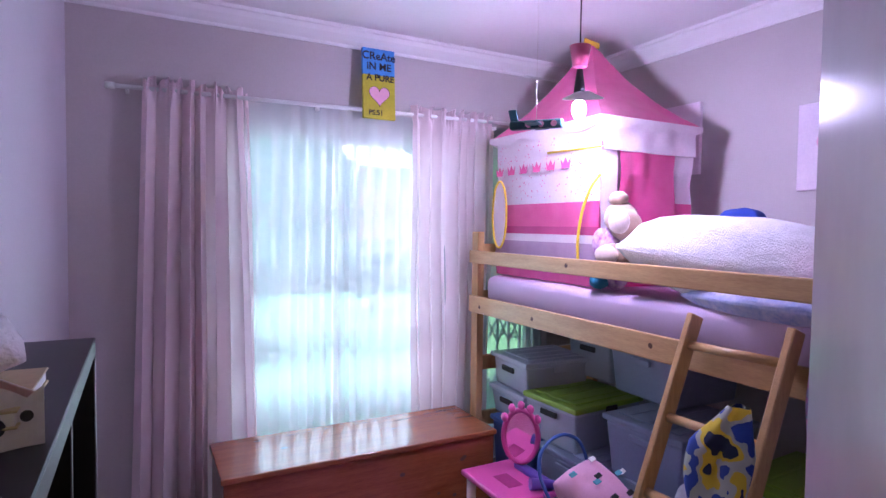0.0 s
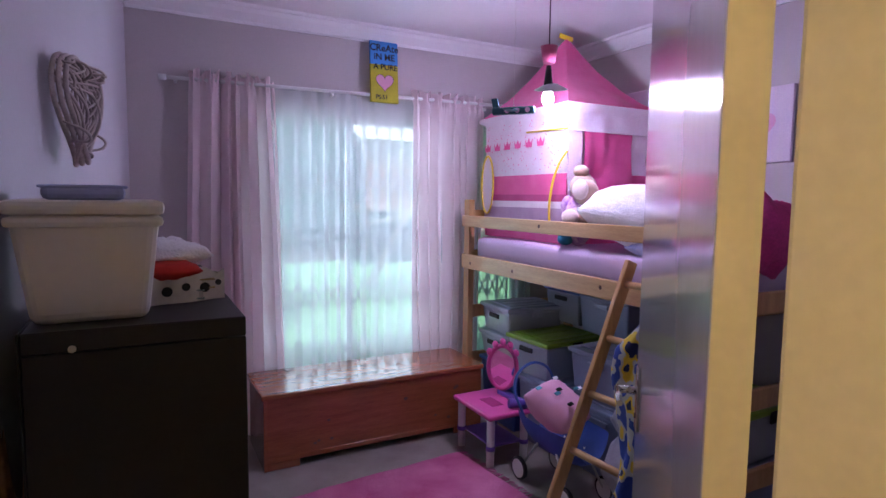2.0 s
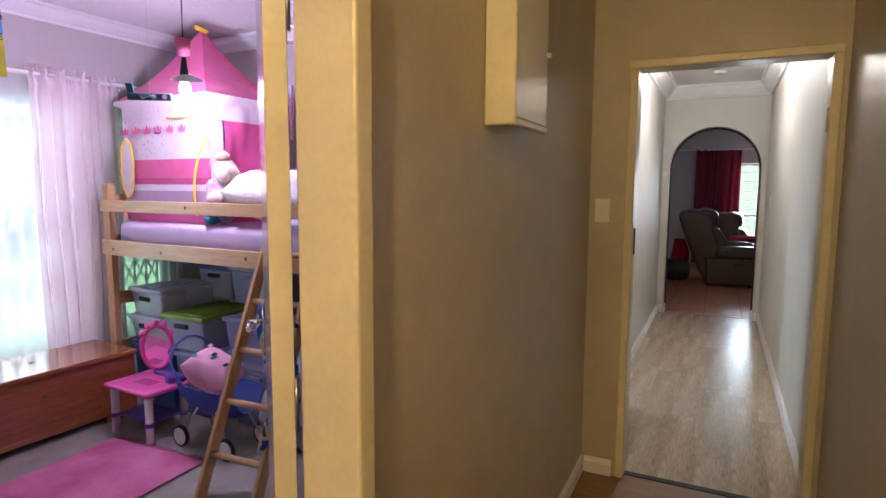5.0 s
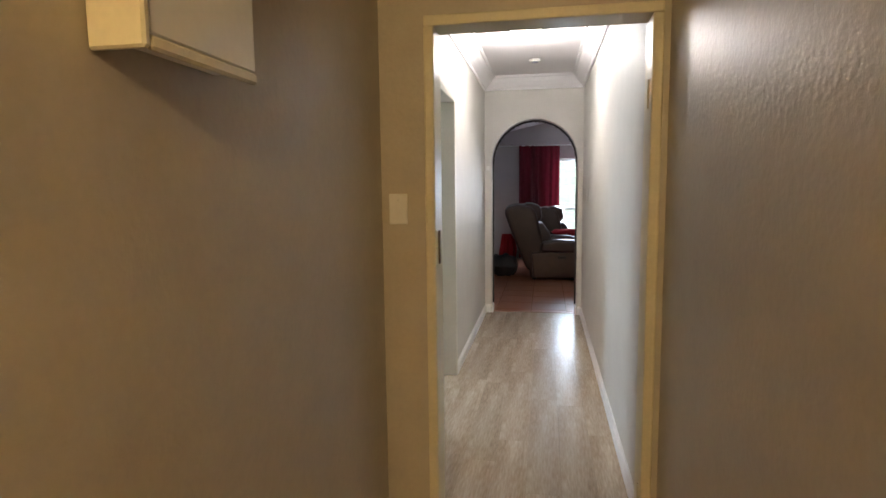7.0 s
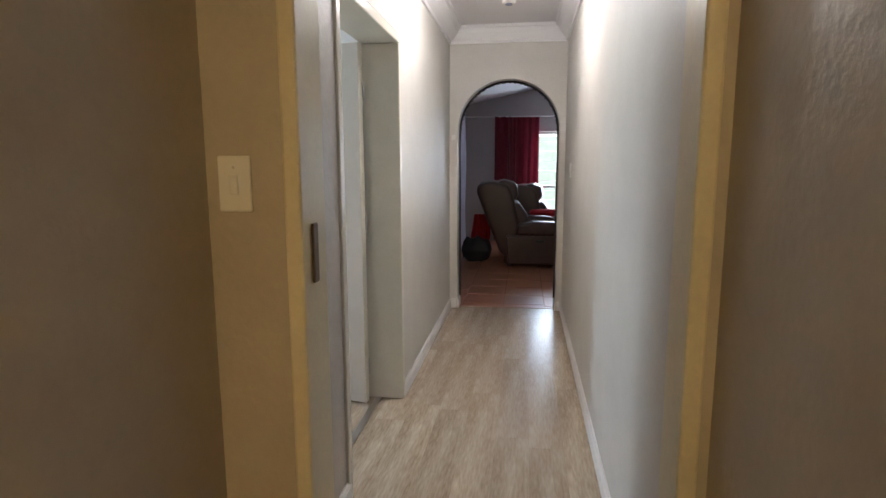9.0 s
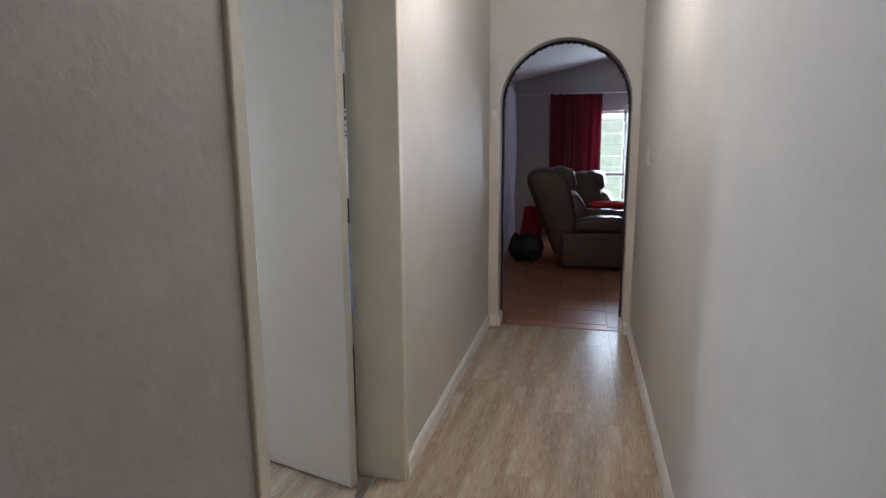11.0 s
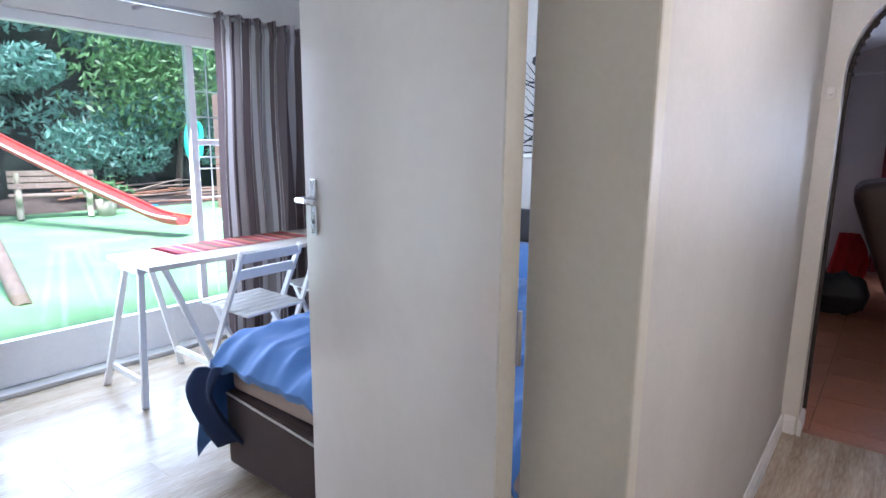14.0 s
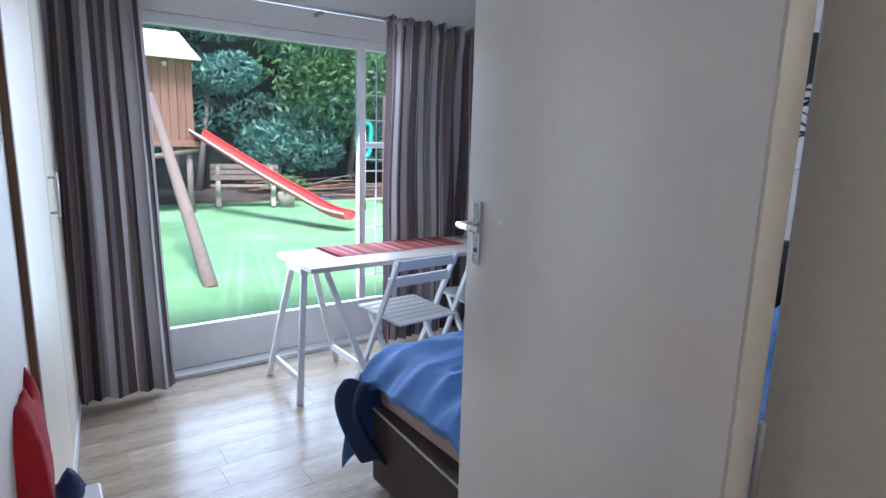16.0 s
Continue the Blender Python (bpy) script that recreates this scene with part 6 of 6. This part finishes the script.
# ---- garden ----
TIMB = mat("weathered_plank", (0.26, 0.11, 0.07), 0.8, color2=(0.38, 0.19, 0.13), scale=4, fine=40, stretch=(6, 6, 0.7), rand=0.12)
POLE = mat("grey_log", (0.20, 0.14, 0.12), 0.85, color2=(0.32, 0.24, 0.20), scale=5, fine=40, stretch=(5, 5, 0.8))
ROOF = mat("pale_roof_sheet", (0.62, 0.60, 0.56), 0.6, var=0.08)
hut = thing("play_house", Matrix(), "raised wooden children's play house on log posts", "play house")
HX0, HX1, HY0, HY1, HZ = 5.6, 7.12, 10.9, 12.3, 1.24
for i in range(11):
    x = HX0 + i * (HX1 - HX0) / 11
    part("plank", B((x + 0.004, HY0, HZ + 0.06), (x + 0.134, HY0 + 0.025, 2.80), 0.004), TIMB, hut)
for i in range(9):
    y = HY0 + 0.03 + i * 0.15
    part("plank", B((HX1 - 0.025, y, HZ + 0.06), (HX1, y + 0.142, 2.80), 0.004), TIMB, hut)
part("floor_board", B((HX0 - 0.05, HY0 - 0.06, HZ - 0.06), (HX1 + 0.06, HY1, HZ + 0.058), 0.008), TIMB, hut)
rm = Matrix.Translation((0, HY0 - 0.25, 2.74)) @ Matrix.Rotation(radians(22), 4, "X")
for i in range(9):
    x = HX0 - 0.15 + i * 0.2
    part("roof_sheet", B((x, 0, 0), (x + 0.196, 1.9, 0.02), 0.004, m=rm), ROOF, hut)
for x, y in ((HX0 + 0.1, HY0 + 0.1), (HX1 - 0.1, HY0 + 0.1), (HX1 - 0.1, HY1 - 0.1), (HX0 + 0.1, HY1 - 0.1)):
    part("post", R((x, y, -0.1), (x, y, HZ - 0.06), 0.06, 0.055, 12), POLE, hut)
part("brace", R((HX0, HY0 + 0.02, 0.85), (HX1 + 0.05, HY0 + 0.02, 1.14), 0.05, 0.05, 10), POLE, hut)
bm = bmesh.new()
blob(bm, (HX0 + 1.05, HY0 - 0.02, 2.66), (0.05, 0.05, 0.05), 2)
part("porch_light", bm, ALU, hut)
sw = thing("swing_frame", Matrix(), "leaning grey log pole of a swing frame", "swing")
part("pole", R((5.88, 5.03, -0.12), (6.02, 8.6, 1.95), 0.075, 0.06, 14), POLE, sw)
part("pole", R((4.6, 8.3, -0.12), (6.02, 8.6, 1.95), 0.07, 0.06, 14), POLE, sw)
REDPL = mat("red_plastic", (0.60, 0.07, 0.06), 0.35, var=0.06)
sl = thing("slide", Matrix(), "long red plastic slide from the play house to the lawn", "slide")
a, b = Vector((7.17, 11.0, 1.40)), Vector((8.67, 7.52, 0.02))


def chute(s, t):
    p = a.lerp(b, s)
    z = p.z + 0.10 * max(0, (s - 0.86) / 0.14) ** 2 - 0.10 * math.sin(math.pi * s) * 0.4
    side_ = Vector((0.918, 0.396, 0)).normalized()
    k = (t - 0.5) * 2
    q = p + side_ * (0.17 * k)
    return (q.x, q.y, z + 0.10 * abs(k) ** 4)


part("chute", sheet(24, 12, chute), REDPL, sl, smooth=True)
for k in (0, 1):
    tube("edge", [Vector(chute(i / 8, k)) + Vector((0, 0, 0.012)) for i in range(9)], 0.018, WHITEPL if k == 0 else REDPL, sl)
bn = thing("garden_bench", pose(8.25, 11.6, -0.08, 0, 0, -15), "weathered garden bench with curled stone ends", "bench")
for x in (-0.55, 0.55):
    tube("bench_end", [(x, -0.30, 0.02), (x, -0.22, 0.25), (x, -0.30, 0.42), (x, -0.05, 0.44), (x, 0.22, 0.42), (x, 0.26, 0.85)], 0.055, mat("cream_stone", (0.45, 0.40, 0.32), 0.8, var=0.15), bn, "cream stone bench end")
for k in range(4):
    part("seat_slat", B((-0.7, -0.24 + k * 0.12, 0.43), (0.7, -0.14 + k * 0.12, 0.46), 0.004), POLE, bn)
for k in range(3):
    part("backrest_slat", B((-0.7, 0.22, 0.55 + k * 0.12), (0.7, 0.25, 0.65 + k * 0.12), 0.004), POLE, bn)
pt = thing("potted_plant", pose(9.0, 11.2, -0.08), "leafy plant in a pale pot on the lawn", "plant")
part("pot", R((0, 0, 0), (0, 0, 0.34), 0.15, 0.20, 20), mat("pale_pot", (0.42, 0.36, 0.30), 0.8), pt)


def leaves(name, n, vol, size, material, seed, parent=None, label=""):
    """Scattered leaf blades; vol(rng) gives centres (n, 3)."""
    rng = np.random.default_rng(seed)
    c = vol(rng, n)
    d = rng.normal(size=(n, 3))
    d /= np.linalg.norm(d, axis=1, keepdims=True)
    e = np.cross(d, rng.normal(size=(n, 3)))
    e /= np.linalg.norm(e, axis=1, keepdims=True)
    s = size * rng.uniform(0.6, 1.3, (n, 1))
    v = np.stack([c - d * s, c + e * s * 0.3, c + d * s, c - e * s * 0.3], 1).reshape(-1, 3)
    me = bpy.data.meshes.new(name)
    me.from_pydata(v.tolist(), [], np.arange(4 * n).reshape(n, 4).tolist())
    me.materials.append(material)
    ob = new(name, me)
    if parent:
        ob.parent = parent
    return tagged(ob, label, kind="stuff")


def leafmat(name, c1, c2):
    m = bpy.data.materials.new(name)
    m.use_nodes = True
    n, l = m.node_tree.nodes, m.node_tree.links
    b = n["Principled BSDF"]
    g = n.new("ShaderNodeNewGeometry")
    r = n.new("ShaderNodeValToRGB")
    r.color_ramp.elements[0].color, r.color_ramp.elements[1].color = (*c1, 1), (*c2, 1)
    l.new(g.outputs["Random Per Island"], r.inputs[0])
    l.new(r.outputs[0], b.inputs["Base Color"])
    b.inputs["Roughness"].default_value = 0.45
    t, mx = n.new("ShaderNodeBsdfTranslucent"), n.new("ShaderNodeMixShader")
    l.new(r.outputs[0], t.inputs[0])
    mx.inputs[0].default_value = 0.4
    l.new(b.outputs[0], mx.inputs[1])
    l.new(t.outputs[0], mx.inputs[2])
    l.new(mx.outputs[0], n["Material Output"].inputs[0])
    return m


LEAF = leafmat("shrub_leaves", (0.06, 0.18, 0.15), (0.24, 0.47, 0.40))
LEAF2 = leafmat("yellow_green_leaves", (0.06, 0.16, 0.06), (0.18, 0.34, 0.14))
part("foliage_core", R((0, 0, 0.3), (0, 0, 0.4), 0.15, n=10), LEAF2, pt)
leaves("plant_leaves", 260, lambda r, n: r.normal(size=(n, 3)) * (0.16, 0.16, 0.10) + (0, 0, 0.48), 0.09, LEAF2, 3, pt)

CLUMPS = []
_rg = np.random.default_rng(11)
for _k in range(150):
    CLUMPS.append((_rg.uniform(-6, 19), _rg.uniform(13.0, 14.4), _rg.uniform(1.1, 5.6), _rg.uniform(0.35, 0.85)))
CLUMPS = np.array(CLUMPS)


def hedge_vol(rng, n):
    i = rng.integers(0, len(CLUMPS), n)
    d = rng.normal(size=(n, 3))
    d /= np.linalg.norm(d, axis=1, keepdims=True)
    d[:, 1] = -np.abs(d[:, 1])
    return CLUMPS[i, :3] + d * (CLUMPS[i, 3] * rng.uniform(0.75, 1.05, n))[:, None] * (1.3, 0.9, 0.9)


hd = thing("hedge", Matrix(), "tall dense dark green flowering shrub hedge behind the lawn", "hedge")
leaves("hedge_leaves", 75000, hedge_vol, 0.105, LEAF, 21, hd)
leaves("hedge_leaves", 5000, lambda r, n: r.normal(size=(n, 3)) * (0.8, 0.35, 0.55) + (11.2, 12.9, 2.9), 0.11, LEAF2, 22, hd)
# Dark sheet behind the leaves stands in for the shade inside the hedge.
HEDGE_SHADE = mat("hedge_shade", (0.012, 0.02, 0.014), 0.95, var=0.5, scale=3, bump=0.6)
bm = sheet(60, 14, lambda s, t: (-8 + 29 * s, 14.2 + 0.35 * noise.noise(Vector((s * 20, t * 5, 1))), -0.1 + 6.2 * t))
part("inner_shade", bm, HEDGE_SHADE, hd, smooth=True)
RDF = mat("red_flower", (0.60, 0.06, 0.06), 0.7)
rnd = random.Random(6)
bm = bmesh.new()
for k in range(26):
    c = CLUMPS[rnd.randrange(len(CLUMPS))]
    blob(bm, (c[0] + rnd.uniform(-0.3, 0.3), c[1] - c[3] * 0.95, c[2] + rnd.uniform(-0.2, 0.2)), (0.05, 0.05, 0.04), 1, 0.3)
tagged(part("flowers", bm, RDF, hd), kind="stuff")
for x in (-3, 1.5, 7.8, 9.6, 11.8, 14):
    part("stem", R((x, 13.9, -0.1), (x + 0.4, 14.0, 2.6), 0.09, 0.04, 10), POLE, hd)
SOIL = mat("leaf_litter", (0.05, 0.035, 0.03), 0.95, color2=(0.10, 0.07, 0.06), scale=4, fine=60, bump=0.8)
bm = sheet(60, 8, lambda s, t: (-8 + 29 * s, 12.3 + 2.2 * t + 0.15 * math.sin(9 * s * 3), -0.075 + 0.22 * t + 0.05 * noise.noise(Vector((s * 40, t * 4, 0)))))
tagged(part("flower_bed", bm, SOIL, smooth=True), "dark leaf-littered flower bed under the hedge", kind="structure")
bw = thing("brushwood_heap", Matrix(), "heap of cut brown sticks on the flower bed", "sticks")
rnd = random.Random(17)
for k in range(26):
    x, y, z, a = rnd.uniform(9.3, 12.2), rnd.uniform(12.3, 13.3), rnd.uniform(0.0, 0.35), rnd.uniform(-0.6, 0.6)
    L = rnd.uniform(0.4, 1.0)
    part("stick", R((x - L * math.cos(a), y - L * 0.4 * math.sin(a), z), (x + L * math.cos(a), y + L * 0.4 * math.sin(a), z + rnd.uniform(-0.12, 0.2)), 0.022, 0.012, 7), (POLE, TIMB)[k % 2], bw)
part("blue_stick", R((9.75, 12.05, 0.02), (10.35, 11.95, -0.03), 0.02, n=8), mat("sky_blue_plastic", (0.05, 0.30, 0.60), 0.4), bw, "sky blue plastic rod")
tg = thing("garden_toy", Matrix(), "turquoise plastic hoop hanging in the garden", "toy")
tube("hoop", [(10.3, 10.0, 1.75), (10.1, 10.0, 1.4), (10.25, 10.0, 1.05), (10.4, 10.0, 1.4)], 0.05, mat("turquoise_plastic", (0.03, 0.42, 0.38), 0.4), tg, cyclic=True)
part("post", R((10.3, 10.06, -0.1), (10.3, 10.06, 1.9), 0.03, n=10), POLE, tg)
sb = thing("garden_shrub", Matrix(), "leafy green shrub outside the bedroom window", "shrub")
leaves("shrub_leaves", 7000, lambda r, n: np.clip(r.normal(size=(n, 3)), -2, 2) * (0.45, 0.35, 0.75) + (1.55, 6.2, 1.45), 0.10, LEAF, 31, sb)
for k in range(5):
    part("stem", R((1.4 + 0.08 * k, 6.2, -0.1), (1.05 + 0.25 * k, 6.15 + 0.05 * k, 1.5), 0.025, 0.012, 8), POLE, sb)
fw = thing("garden_wall", Matrix(), "pale red garden wall pillar beyond the lawn", "wall")
for k in range(5):
    part("block", B((11.2, 10.6, -0.1 + k * 0.5), (12.2, 10.9, 0.39 + k * 0.5), 0.01), mat("pinkish_plaster", (0.42, 0.25, 0.22), 0.85, var=0.15), fw)
bnd = panel("boundary_wall", (20.5, -30, -0.3), (20.8, 60, 2.2), mat("pale_boundary_plaster", (0.5, 0.48, 0.45), 0.9, var=0.15), "pale plastered boundary wall")

# ---- planks and tiles ----


def plank_mesh(name, L, W, t, material):
    bm = B((0, 0, -t), (L, W, 0), 0.0006)
    me = bpy.data.meshes.new(name)
    bm.to_mesh(me)
    bm.free()
    me.materials.append(material)
    return me


def lay(parent, me_name, L, W, x0, x1, y0, y1, material, along_x=True, gap=0.0003, seed=0, z=0.0):
    rnd = random.Random(seed)
    cache = {}
    y = y0
    row = 0
    while y < y1 - 0.01:
        w = min(W, y1 - y)
        x = x0 - rnd.uniform(0, L * 0.9)
        while x < x1 - 0.005:
            a, b = max(x, x0), min(x + L, x1)
            if b - a > 0.01:
                key = (round(b - a, 4), round(w, 4))
                if key not in cache:
                    cache[key] = plank_mesh(me_name, key[0] - gap, key[1] - gap, 0.006, material)
                ob = new(me_name, cache[key])
                ob.parent = parent
                ob.matrix_local = Matrix.Translation((a, y, z)) if along_x else Matrix.Translation((y + w, a, z)) @ Matrix.Rotation(radians(90), 4, "Z")
            x += L
        y += W
        row += 1


lay(bpy.data.objects["floor_passage"], "plank", 1.20, 0.168, 3.262, 7.518, CR - 0.02, CL + 0.09, FLOORW, seed=1)
lay(bpy.data.objects["floor_guest"], "plank", 1.20, 0.168, 4.31, 7.518, -0.60, GY, FLOORW, seed=2)
lay(bpy.data.objects["floor_hall"], "plank", 1.20, 0.168, -1.5, 3.238, SW, NW, FLOORH, seed=3)
lay(bpy.data.objects["floor_lounge"], "tile", 0.40, 0.40, 7.54, LX, -4.4, -0.3, TERRA, gap=0.008, seed=4, z=-0.002)
